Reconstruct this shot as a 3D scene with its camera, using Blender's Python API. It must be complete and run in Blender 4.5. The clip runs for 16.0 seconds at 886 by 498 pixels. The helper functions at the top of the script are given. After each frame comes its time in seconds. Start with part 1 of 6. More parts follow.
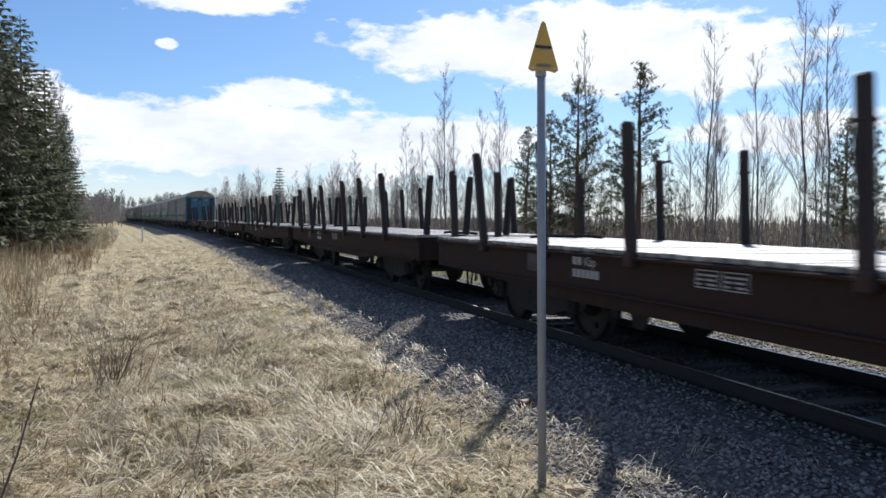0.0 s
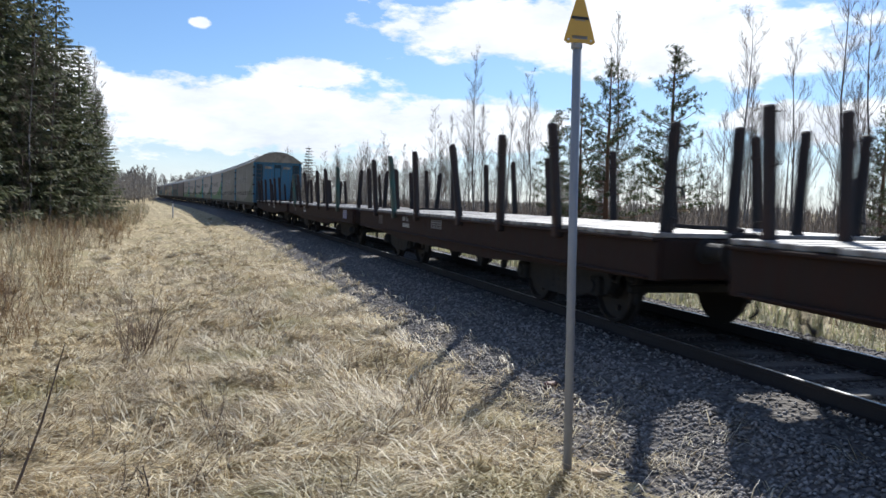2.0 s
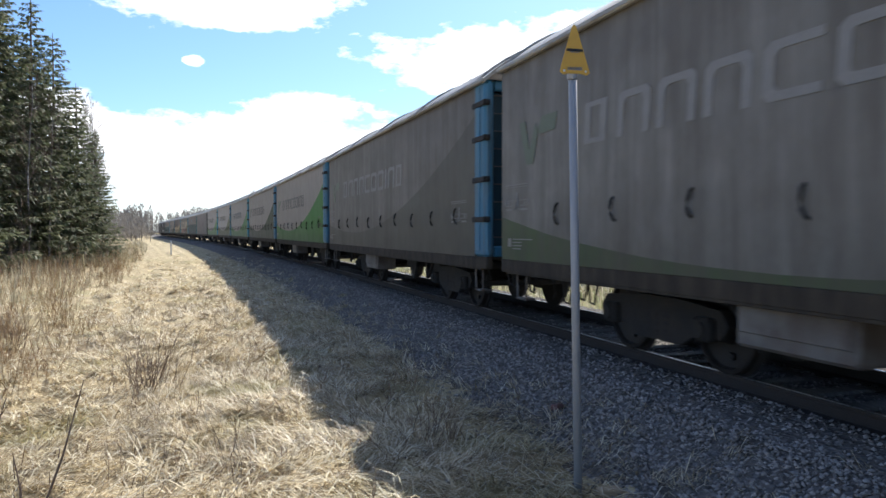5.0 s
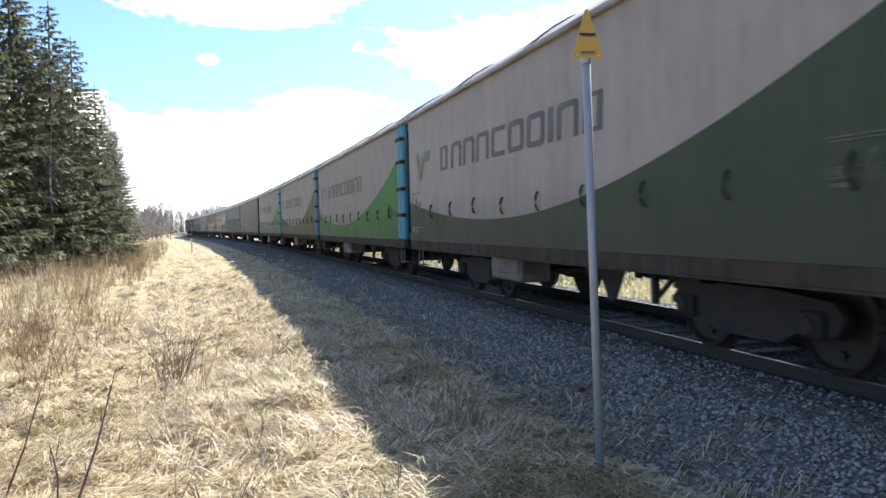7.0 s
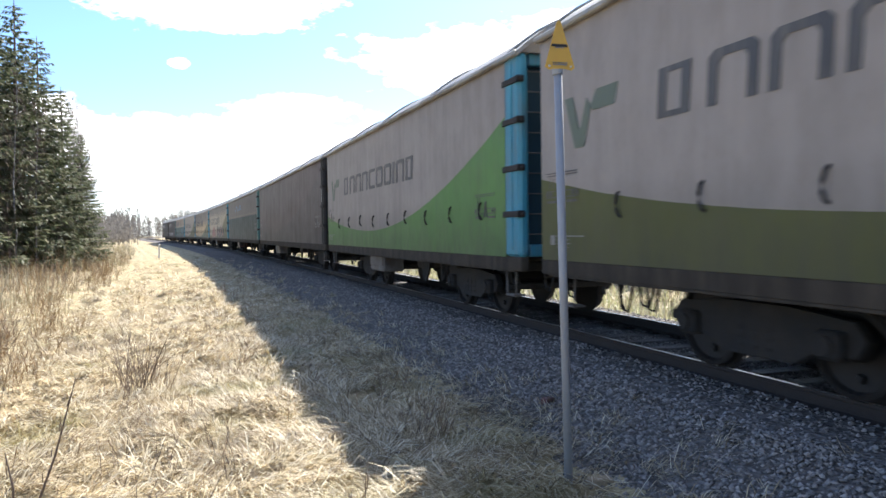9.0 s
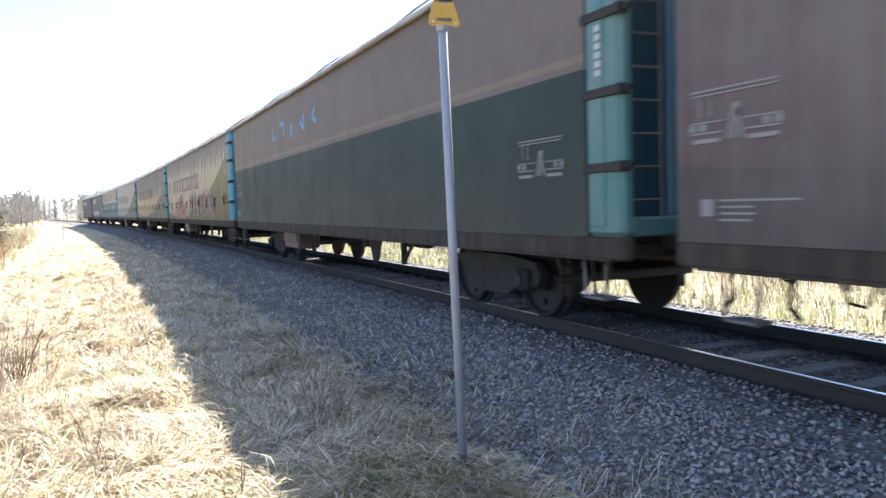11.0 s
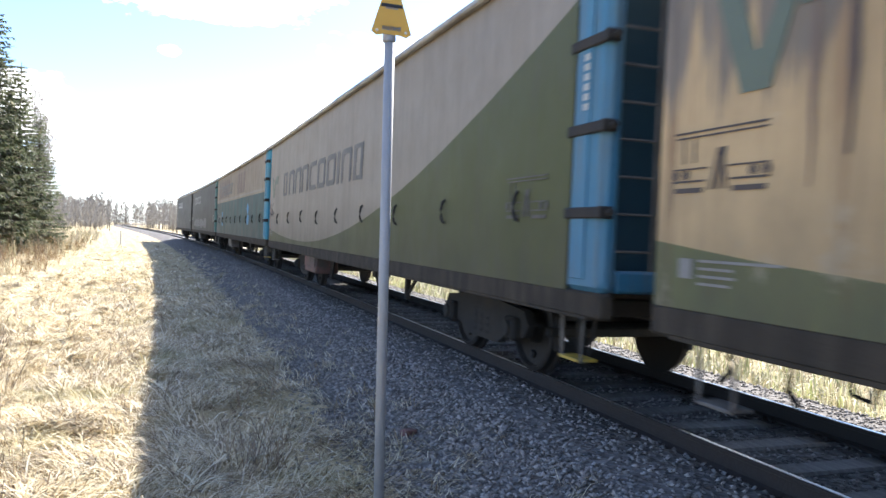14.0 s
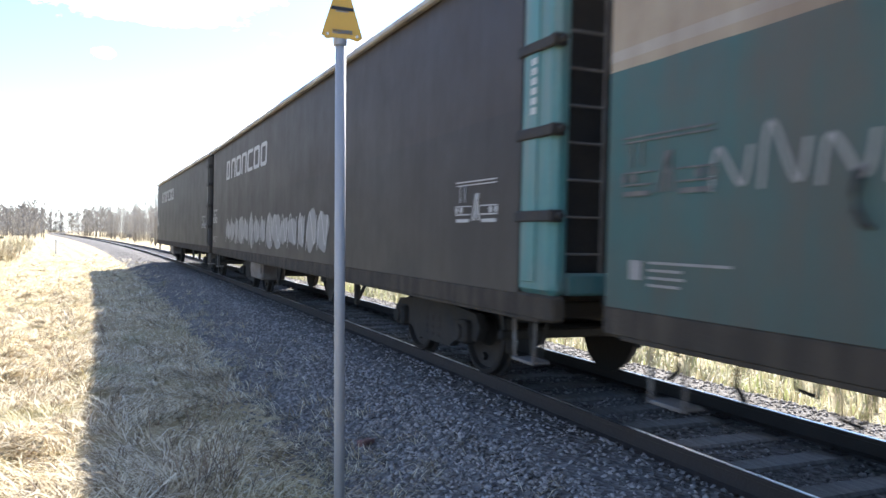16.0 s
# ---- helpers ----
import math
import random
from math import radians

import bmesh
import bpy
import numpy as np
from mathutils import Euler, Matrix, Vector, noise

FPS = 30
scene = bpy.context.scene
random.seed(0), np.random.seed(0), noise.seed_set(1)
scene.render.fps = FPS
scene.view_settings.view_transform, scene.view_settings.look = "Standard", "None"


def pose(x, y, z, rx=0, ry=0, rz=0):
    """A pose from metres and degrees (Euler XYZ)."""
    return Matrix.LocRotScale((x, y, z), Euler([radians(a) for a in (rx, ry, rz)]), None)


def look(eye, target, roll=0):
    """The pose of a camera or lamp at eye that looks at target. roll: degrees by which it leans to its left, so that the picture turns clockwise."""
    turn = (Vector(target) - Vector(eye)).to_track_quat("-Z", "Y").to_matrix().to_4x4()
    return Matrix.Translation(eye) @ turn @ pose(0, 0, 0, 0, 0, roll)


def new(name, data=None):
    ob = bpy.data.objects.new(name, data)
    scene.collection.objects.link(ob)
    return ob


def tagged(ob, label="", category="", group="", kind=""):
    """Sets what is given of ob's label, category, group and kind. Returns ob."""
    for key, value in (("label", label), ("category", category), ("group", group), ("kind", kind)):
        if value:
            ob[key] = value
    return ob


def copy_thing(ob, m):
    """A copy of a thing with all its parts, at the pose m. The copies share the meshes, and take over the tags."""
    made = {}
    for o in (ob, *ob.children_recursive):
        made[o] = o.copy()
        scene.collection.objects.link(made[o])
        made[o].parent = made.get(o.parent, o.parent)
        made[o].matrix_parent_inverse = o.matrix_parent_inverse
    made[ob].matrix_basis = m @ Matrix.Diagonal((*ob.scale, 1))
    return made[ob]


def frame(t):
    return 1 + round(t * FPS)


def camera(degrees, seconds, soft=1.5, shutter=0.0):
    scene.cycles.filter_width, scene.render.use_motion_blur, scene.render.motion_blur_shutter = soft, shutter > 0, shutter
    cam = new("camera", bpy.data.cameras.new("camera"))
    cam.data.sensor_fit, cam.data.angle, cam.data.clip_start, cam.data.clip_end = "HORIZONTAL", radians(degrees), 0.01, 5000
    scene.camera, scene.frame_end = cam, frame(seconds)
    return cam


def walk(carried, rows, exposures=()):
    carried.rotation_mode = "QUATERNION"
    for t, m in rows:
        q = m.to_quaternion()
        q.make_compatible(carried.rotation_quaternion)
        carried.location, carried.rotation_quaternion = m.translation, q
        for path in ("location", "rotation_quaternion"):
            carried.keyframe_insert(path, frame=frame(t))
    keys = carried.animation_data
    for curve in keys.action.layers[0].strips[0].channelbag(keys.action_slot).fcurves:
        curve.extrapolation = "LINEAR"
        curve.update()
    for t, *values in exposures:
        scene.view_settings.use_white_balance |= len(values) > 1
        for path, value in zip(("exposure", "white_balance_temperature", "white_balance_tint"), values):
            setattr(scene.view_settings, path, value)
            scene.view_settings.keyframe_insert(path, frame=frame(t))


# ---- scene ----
import functools

cam = camera(60.0, 16.0, shutter=0.12)
PATH = [
    (0.0, pose(0.000, 0.000, 1.498, 87.80, -0.58, 13.95)),
    (0.5, pose(-0.008, 0.075, 1.505, 87.33, -2.75, 14.47)),
    (1.0, pose(-0.021, 0.045, 1.496, 88.43, -2.94, 14.96)),
    (1.5, pose(-0.042, 0.008, 1.473, 86.95, -2.29, 14.56)),
    (2.0, pose(-0.035, 0.101, 1.440, 86.51, -1.73, 16.01)),
    (2.5, pose(-0.051, 0.074, 1.472, 85.15, -1.86, 16.42)),
    (3.0, pose(-0.055, 0.028, 1.486, 86.34, -1.20, 15.78)),
    (3.5, pose(-0.059, 0.020, 1.470, 88.65, -0.72, 17.34)),
    (4.0, pose(-0.063, -0.011, 1.465, 89.08, -1.03, 15.12)),
    (6.5, pose(-0.027, -0.135, 1.389, 87.89, 1.68, 17.16)),
    (7.0, pose(-0.031, -0.156, 1.390, 88.11, 1.35, 17.07)),
    (7.5, pose(-0.036, -0.159, 1.382, 87.88, 1.42, 17.18)),
    (8.0, pose(-0.034, -0.153, 1.370, 86.98, 1.40, 16.95)),
    (8.5, pose(-0.037, -0.110, 1.400, 86.45, 1.29, 14.40)),
    (9.0, pose(-0.035, -0.118, 1.399, 88.66, 0.73, 14.93)),
    (11.5, pose(0.278, 0.467, 1.354, 85.82, 1.62, 8.20)),
    (12.0, pose(0.425, 0.683, 1.358, 85.22, -0.09, 9.64)),
    (12.5, pose(0.475, 0.845, 1.378, 86.91, 0.52, 10.01)),
    (13.0, pose(0.506, 0.940, 1.391, 88.32, -0.23, 9.34)),
    (13.5, pose(0.651, 1.088, 1.391, 88.88, -0.42, 13.24)),
    (14.0, pose(0.739, 1.159, 1.405, 88.97, -2.54, 13.63)),
    (14.5, pose(0.744, 1.166, 1.402, 87.76, -1.29, 12.79)),
    (15.0, pose(0.701, 1.227, 1.436, 90.02, -2.69, 10.87)),
    (15.5, pose(0.707, 1.221, 1.437, 90.09, -2.41, 11.77)),
    (16.0, pose(0.661, 1.231, 1.438, 89.19, -1.37, 9.63)),
]
EXPOSURES = [(0.0, 0.24, 6080, 9), (3.0, 0.40, 6150, 9), (4.2, 0.65, 6220, 9), (6.3, 1.27, 6400, 10), (9.2, 1.45, 6440, 10), (11.3, 2.13, 6400, 11), (13.0, 2.1, 6380, 11), (14.5, 1.78, 6360, 10), (16.0, 1.9, 6320, 10)]
walk(cam, PATH, EXPOSURES)

# ---- sky, sun and clouds ----
SUN_AZ, SUN_EL = radians(3.0), radians(40.0)     # clockwise from +y
sun_data = bpy.data.lights.new("sun", "SUN")
sun_data.energy, sun_data.angle, sun_data.color = 5.0, radians(0.55), (1.0, 0.95, 0.87)
sun = new("sun", sun_data)
sun_way = Vector((math.sin(SUN_AZ) * math.cos(SUN_EL), math.cos(SUN_AZ) * math.cos(SUN_EL), math.sin(SUN_EL)))
sun.matrix_world = look(sun_way * 60, (0, 0, 0))


class Nodes:
    """Small helper that writes node trees as expressions."""

    def __init__(self, tree):
        self.t = tree
        self.t.nodes.clear()

    def node(self, kind):
        return self.t.nodes.new(kind)

    def put(self, socket, value):
        if isinstance(value, bpy.types.NodeSocket):
            self.t.links.new(value, socket)
        elif value is not None:
            if hasattr(socket.default_value, "__len__") and not hasattr(value, "__len__"):
                value = (value,) * len(socket.default_value)
            if hasattr(value, "__len__") and len(value) == 3 and len(socket.default_value) == 4:
                value = (*value, 1)
            socket.default_value = value

    def math(self, op, a, b=None, c=None, clamp=False):
        n = self.node("ShaderNodeMath")
        n.operation, n.use_clamp = op, clamp
        for s, v in zip(n.inputs, (a, b, c)):
            self.put(s, v)
        return n.outputs[0]

    def mix(self, f, a, b, blend="MIX"):
        n = self.node("ShaderNodeMix")
        n.data_type, n.blend_type = "RGBA", blend
        self.put(n.inputs[0], f)
        self.put(n.inputs[6], a)
        self.put(n.inputs[7], b)
        return n.outputs[2]

    def ramp(self, f, stops):
        n = self.node("ShaderNodeValToRGB")
        e = n.color_ramp.elements
        while len(e) < len(stops):
            e.new(0.5)
        for el, (p, col) in zip(e, stops):
            el.position = p
            el.color = (*col, 1) if hasattr(col, "__len__") else (col, col, col, 1)
        self.put(n.inputs[0], f)
        return n.outputs[0]

    def noise(self, vec, scale, detail=4.0, rough=0.55, distortion=0.0):
        n = self.node("ShaderNodeTexNoise")
        self.put(n.inputs["Vector"], vec)
        n.inputs["Scale"].default_value, n.inputs["Detail"].default_value = scale, detail
        n.inputs["Roughness"].default_value, n.inputs["Distortion"].default_value = rough, distortion
        return n.outputs[0]

    def scaled(self, vec, by, loc=(0, 0, 0)):
        n = self.node("ShaderNodeMapping")
        self.put(n.inputs[0], vec)
        n.inputs["Scale"].default_value = by
        n.inputs["Location"].default_value = loc
        return n.outputs[0]

    def xyz(self, vec):
        n = self.node("ShaderNodeSeparateXYZ")
        self.put(n.inputs[0], vec)
        return n.outputs


world = bpy.data.worlds.new("sky")
scene.world = world
world.use_nodes = True
W = Nodes(world.node_tree)
sky = W.node("ShaderNodeTexSky")
sky.sky_type, sky.sun_disc, sky.sun_elevation, sky.sun_rotation = "NISHITA", False, SUN_EL, SUN_AZ
sky.air_density, sky.dust_density, sky.ozone_density = 1.0, 0.5, 1.6
way = W.node("ShaderNodeTexCoord").outputs["Generated"]
wx, wy, wz = W.xyz(way)
az = W.math("MULTIPLY", W.math("ARCTAN2", wx, wy), 57.296)
el = W.math("MULTIPLY", W.math("ARCSINE", wz), 57.296)
wide = W.math("SUBTRACT", W.noise(W.scaled(way, (1, 1, 3.2)), 5.0, 6, 0.6), 0.5)
fine = W.math("SUBTRACT", W.noise(W.scaled(way, (1, 1, 2.2)), 22.0, 5, 0.6), 0.5)
rag = W.math("ADD", W.math("MULTIPLY", wide, 1.7), W.math("MULTIPLY", fine, 1.2))
cloud = W.math("MULTIPLY", W.noise(W.scaled(way, (1, 1, 2.6), (3, 1, 7)), 2.6, 6, 0.55), W.math("GREATER_THAN", el, 19.0))
cloud = W.math("MULTIPLY", W.math("SUBTRACT", cloud, 0.50), 3.2)
# single clouds: azimuth, elevation, half width, half height in degrees
for ca, ce, cw, ch in ((-6.0, 12.4, 17.5, 2.9), (2.0, 10.6, 12.0, 2.0), (-28.5, 5.6, 16.0, 3.6), (-15.5, 5.8, 9.0, 2.4),
                       (-33.6, 11.9, 0.9, 0.45), (-31.0, 15.6, 8.5, 1.7), (-26.0, 9.0, 4.0, 1.5), (9.0, 6.0, 7.0, 1.6), (-47.0, 7.0, 9.0, 2.6)):
    dx = W.math("DIVIDE", W.math("SUBTRACT", az, ca), cw)
    dy = W.math("DIVIDE", W.math("SUBTRACT", el, ce), ch)
    r = W.math("SQRT", W.math("ADD", W.math("MULTIPLY", dx, dx), W.math("MULTIPLY", dy, dy)))
    blob = W.math("ADD", W.math("SUBTRACT", 1.0, r), rag)
    cloud = W.math("MAXIMUM", cloud, W.math("MULTIPLY", blob, 4.2))
cloud = W.math("MINIMUM", W.math("MAXIMUM", cloud, 0.0), 1.0)
haze = W.math("MULTIPLY", W.math("SUBTRACT", 1.0, W.math("DIVIDE", W.math("ABSOLUTE", el), 7.0), clamp=True), 0.55)
cloud = W.math("MAXIMUM", cloud, haze)
grey = W.ramp(W.math("ADD", W.math("MULTIPLY", wide, 0.9), 0.5), [(0.30, (7.6, 8.0, 8.8)), (0.6, (11.5, 11.5, 11.6))])
deep = W.mix(1.0, sky.outputs[0], (0.72, 0.90, 1.14), "MULTIPLY")
bg = W.node("ShaderNodeBackground")
W.put(bg.inputs[0], W.mix(cloud, deep, grey))
bg.inputs[1].default_value = 0.084
W.t.links.new(bg.outputs[0], W.node("ShaderNodeOutputWorld").inputs[0])


# ---- materials ----
def material(name, colour, rough=0.7, metal=0.0, bump=0.0, bump_scale=40.0, vary=0.25, vary_scale=3.0, stain=None, stain_amount=0.0,
             stain_stretch=(1, 1, 1), spec=0.5, island=0.0, per_object=0.0):
    """A surface with two scales of variation, an optional stain colour and fine relief."""
    m = bpy.data.materials.new(name)
    m.use_nodes = True
    n = Nodes(m.node_tree)
    co = n.node("ShaderNodeTexCoord").outputs["Object"]
    big, small = n.noise(co, vary_scale, 5), n.noise(co, vary_scale * 9, 4)
    c = n.mix(n.math("MULTIPLY", big, vary * 1.6, clamp=True), colour, tuple(v * 0.45 for v in colour))
    c = n.mix(n.math("MULTIPLY", small, vary, clamp=True), c, tuple(min(1, v * 1.6) for v in colour))
    if stain:
        f = n.ramp(n.noise(n.scaled(co, stain_stretch), 2.2, 6, 0.62), [(0.5 - 0.22 * stain_amount, 0.0), (0.78 - 0.2 * stain_amount, min(1, 0.5 + stain_amount))])
        c = n.mix(f, c, stain)
    if island:
        g = n.node("ShaderNodeNewGeometry").outputs["Random Per Island"]
        c = n.mix(1.0, c, n.ramp(g, [(0, 1 - island), (1, 1 + island)]), "MULTIPLY")
    if per_object:
        g = n.node("ShaderNodeObjectInfo").outputs["Random"]
        c = n.mix(1.0, c, n.ramp(g, [(0, 1 - per_object), (1, 1 + per_object)]), "MULTIPLY")
    p = n.node("ShaderNodeBsdfPrincipled")
    n.put(p.inputs["Base Color"], c)
    n.put(p.inputs["Roughness"], n.math("ADD", n.math("MULTIPLY", small, 0.25), rough - 0.12, clamp=True))
    p.inputs["Metallic"].default_value, p.inputs["Specular IOR Level"].default_value = metal, spec
    if bump:
        b = n.node("ShaderNodeBump")
        b.inputs["Strength"].default_value, b.inputs["Distance"].default_value = bump, 0.02
        n.put(b.inputs["Height"], n.noise(co, bump_scale, 4))
        n.put(p.inputs["Normal"], b.outputs[0])
    n.t.links.new(p.outputs[0], n.node("ShaderNodeOutputMaterial").inputs[0])
    return m


def leafy(name, stops, rough=0.75, patch=None, patch_scale=0.5, glow=0.35):
    """Blades, leaves and needles: a colour for each island, light passing through."""
    m = bpy.data.materials.new(name)
    m.use_nodes = True
    n = Nodes(m.node_tree)
    g = n.node("ShaderNodeNewGeometry").outputs["Random Per Island"]
    c = n.ramp(g, stops)
    if patch:
        co = n.node("ShaderNodeTexCoord").outputs["Object"]
        f = n.ramp(n.noise(co, patch_scale, 4, 0.6), [(0.52, 0.0), (0.68, 0.42)])
        thatch = n.ramp(n.noise(co, 3.4, 5, 0.7), [(0.52, 0.0), (0.62, 0.6)])
        c = n.mix(thatch, c, n.mix(g, (0.12, 0.08, 0.05), (0.34, 0.26, 0.165)))
        c = n.mix(f, c, n.mix(g, patch, tuple(v * 0.5 for v in patch)))
    p = n.node("ShaderNodeBsdfPrincipled")
    n.put(p.inputs["Base Color"], c)
    p.inputs["Roughness"].default_value, p.inputs["Specular IOR Level"].default_value = rough, 0.3
    tr = n.node("ShaderNodeBsdfTranslucent")
    n.put(tr.inputs[0], c)
    mx = n.node("ShaderNodeMixShader")
    mx.inputs[0].default_value = glow
    n.t.links.new(p.outputs[0], mx.inputs[1])
    n.t.links.new(tr.outputs[0], mx.inputs[2])
    n.t.links.new(mx.outputs[0], n.node("ShaderNodeOutputMaterial").inputs[0])
    return m


def livery(name, upper, lower, z0=1.45, u0=0.22, rise=4.0, length=14.2, dirt=0.35, dirt_colour=(0.09, 0.075, 0.06), straight=None, rust=0.0, hem=None, film=None):
    """Curtain side: pale upper field, coloured field under a swept line (or a straight one), with running dirt."""
    m = bpy.data.materials.new(name)
    m.use_nodes = True
    n = Nodes(m.node_tree)
    co = n.node("ShaderNodeTexCoord").outputs["Object"]
    x, y, z = n.xyz(co)
    u = n.math("ADD", n.math("DIVIDE", x, length), 0.5)
    d = n.math("SUBTRACT", u, u0)
    up = n.math("MULTIPLY", n.math("POWER", n.math("MAXIMUM", d, 0.0), 2.0), rise)
    back = n.math("MULTIPLY", n.math("POWER", n.math("MINIMUM", d, 0.0), 2.0), 2.7)
    line = n.math("ADD", n.math("ADD", up, back), z0)
    if straight is not None:
        line = n.math("ADD", n.math("MULTIPLY", u, 0.0), straight)
    wob = n.math("MULTIPLY", n.math("SUBTRACT", n.noise(co, 1.3, 2), 0.5), 0.02)
    below = n.math("LESS_THAN", z, n.math("ADD", line, wob))
    c = n.mix(below, upper, lower)
    if hem:
        edge = n.math("LESS_THAN", n.math("ABSOLUTE", n.math("SUBTRACT", z, n.math("ADD", line, 0.10))), 0.035)
        c = n.mix(edge, c, hem)
    cloudy = n.noise(co, 1.1, 6, 0.6)
    c = n.mix(n.math("MULTIPLY", cloudy, 0.55 * dirt + 0.15), c, n.mix(below, tuple(v * 0.5 for v in upper), tuple(v * 0.55 + 0.012 for v in lower)))
    runs = n.math("ADD", n.math("MULTIPLY", n.noise(n.scaled(co, (2.6, 1, 0.16)), 1.3, 7, 0.72), 0.62), n.math("MULTIPLY", n.noise(co, 0.7, 4, 0.6), 0.40))
    high = n.math("DIVIDE", n.math("SUBTRACT", z, 1.0), 2.9, clamp=True)
    amount = n.math("ADD", n.math("MULTIPLY", high, 0.10), 0.30 + 0.22 * dirt)
    f = n.ramp(n.math("SUBTRACT", n.math("ADD", runs, amount), 0.45), [(0.40, 0.0), (0.66, dirt)])
    c = n.mix(f, c, dirt_colour)
    if rust:
        rr = n.noise(n.scaled(co, (1.9, 1, 0.09), (4, 0, 2)), 1.5, 7, 0.75)
        c = n.mix(n.ramp(rr, [(0.55, 0.0), (0.66, rust)]), c, (0.16, 0.07, 0.03))
        # grime that hangs down from the roof edge in ragged runs, and worn patches
        hang = n.math("ADD", n.noise(n.scaled(co, (1.5, 1, 0.22), (9, 0, 5)), 1.6, 8, 0.72), n.math("MULTIPLY", n.math("SUBTRACT", high, 0.62), 0.34))
        c = n.mix(n.ramp(hang, [(0.53, 0.0), (0.59, min(0.9, rust * 1.1))]), c, n.mix(n.noise(co, 5.0, 4), (0.04, 0.03, 0.025), (0.15, 0.10, 0.07)))
        worn = n.noise(n.scaled(co, (1, 1, 0.7), (1, 0, 8)), 2.2, 7, 0.7)
        c = n.mix(n.ramp(worn, [(0.58, 0.0), (0.64, rust * 0.7)]), c, (0.50, 0.42, 0.30))
    if film:
        # grey weathering film that ends in ragged runs below its edge
        edge = n.math("ADD", n.math("MULTIPLY", n.math("SUBTRACT", n.noise(n.scaled(co, (2.4, 1, 0.10), (2, 0, 1)), 1.7, 6, 0.7), 0.5), 3.4), film)
        sheet = n.ramp(n.math("SUBTRACT", z, edge), [(0.0, 0.0), (0.22, 0.82)])
        c = n.mix(sheet, c, n.mix(n.noise(n.scaled(co, (3.5, 1, 0.12)), 2.4, 6, 0.7), (0.05, 0.042, 0.036), (0.23, 0.205, 0.18)))
    mottle = n.ramp(n.noise(n.scaled(co, (1.0, 1, 0.55), (5, 0, 3)), 3.6, 9, 0.72), [(0.46, 0.0), (0.68, 0.16 + 0.5 * dirt)])
    c = n.mix(mottle, c, n.mix(0.6, c, dirt_colour))
    splash = n.math("MULTIPLY", n.math("SUBTRACT", 1.0, n.math("DIVIDE", n.math("SUBTRACT", z, 1.0), 0.95), clamp=True), n.noise(n.scaled(co, (1.6, 1, 0.7)), 3.0, 6, 0.65))
    c = n.mix(n.math("MULTIPLY", splash, 1.0, clamp=True), c, (0.06, 0.055, 0.045))
    p = n.node("ShaderNodeBsdfPrincipled")
    n.put(p.inputs["Base Color"], c)
    n.put(p.inputs["Roughness"], n.math("ADD", n.math("MULTIPLY", cloudy, 0.3), 0.42))
    p.inputs["Specular IOR Level"].default_value = 0.3
    b = n.node("ShaderNodeBump")
    b.inputs["Strength"].default_value, b.inputs["Distance"].default_value = 0.35, 0.05
    n.put(b.inputs["Height"], n.math("ADD", n.noise(n.scaled(co, (1.0, 1, 0.5)), 1.1, 3), n.math("MULTIPLY", n.noise(co, 30, 3), 0.05)))
    n.put(p.inputs["Normal"], b.outputs[0])
    n.t.links.new(p.outputs[0], n.node("ShaderNodeOutputMaterial").inputs[0])
    return m


def ground_material():
    """Straw-coloured matted grass beside the line, grey crushed stone on the track bed, by distance from the track (stored in a UV map)."""
    m = bpy.data.materials.new("ground")
    m.use_nodes = True
    n = Nodes(m.node_tree)
    co = n.node("ShaderNodeTexCoord").outputs["Object"]
    uv_node = n.node("ShaderNodeUVMap")
    uv_node.uv_map = "track"
    uv = uv_node.outputs[0]
    s, q, _ = n.xyz(uv)
    big, mid, small = n.noise(co, 0.35, 5), n.noise(co, 3.0, 5), n.noise(co, 26.0, 4)
    straw = n.ramp(n.math("ADD", n.math("MULTIPLY", mid, 0.5), n.math("MULTIPLY", small, 0.5)),
                   [(0.30, (0.14, 0.105, 0.06)), (0.5, (0.40, 0.32, 0.19)), (0.68, (0.64, 0.54, 0.36))])
    straw = n.mix(n.ramp(big, [(0.5, 0.0), (0.66, 0.35)]), straw, (0.20, 0.20, 0.08))
    cell = n.node("ShaderNodeTexVoronoi")
    n.put(cell.inputs["Vector"], co)
    cell.inputs["Scale"].default_value = 17.0
    stone = n.ramp(cell.outputs["Color"], [(0.15, (0.075, 0.068, 0.064)), (0.8, (0.21, 0.195, 0.185))])
    stone = n.mix(n.math("MULTIPLY", mid, 0.5), stone, (0.10, 0.085, 0.075))
    edge = n.math("ADD", q, n.math("MULTIPLY", n.math("SUBTRACT", mid, 0.5), 1.1))
    bed = n.math("LESS_THAN", n.math("ABSOLUTE", n.math("ADD", edge, 0.0)), 3.05)
    c = n.mix(bed, straw, stone)
    p = n.node("ShaderNodeBsdfPrincipled")
    n.put(p.inputs["Base Color"], c)
    p.inputs["Roughness"].default_value, p.inputs["Specular IOR Level"].default_value = 0.9, 0.2
    b = n.node("ShaderNodeBump")
    b.inputs["Strength"].default_value, b.inputs["Distance"].default_value = 0.8, 0.05
    n.put(b.inputs["Height"], n.mix(bed, small, cell.outputs["Distance"]))
    n.put(p.inputs["Normal"], b.outputs[0])
    n.t.links.new(p.outputs[0], n.node("ShaderNodeOutputMaterial").inputs[0])
    return m


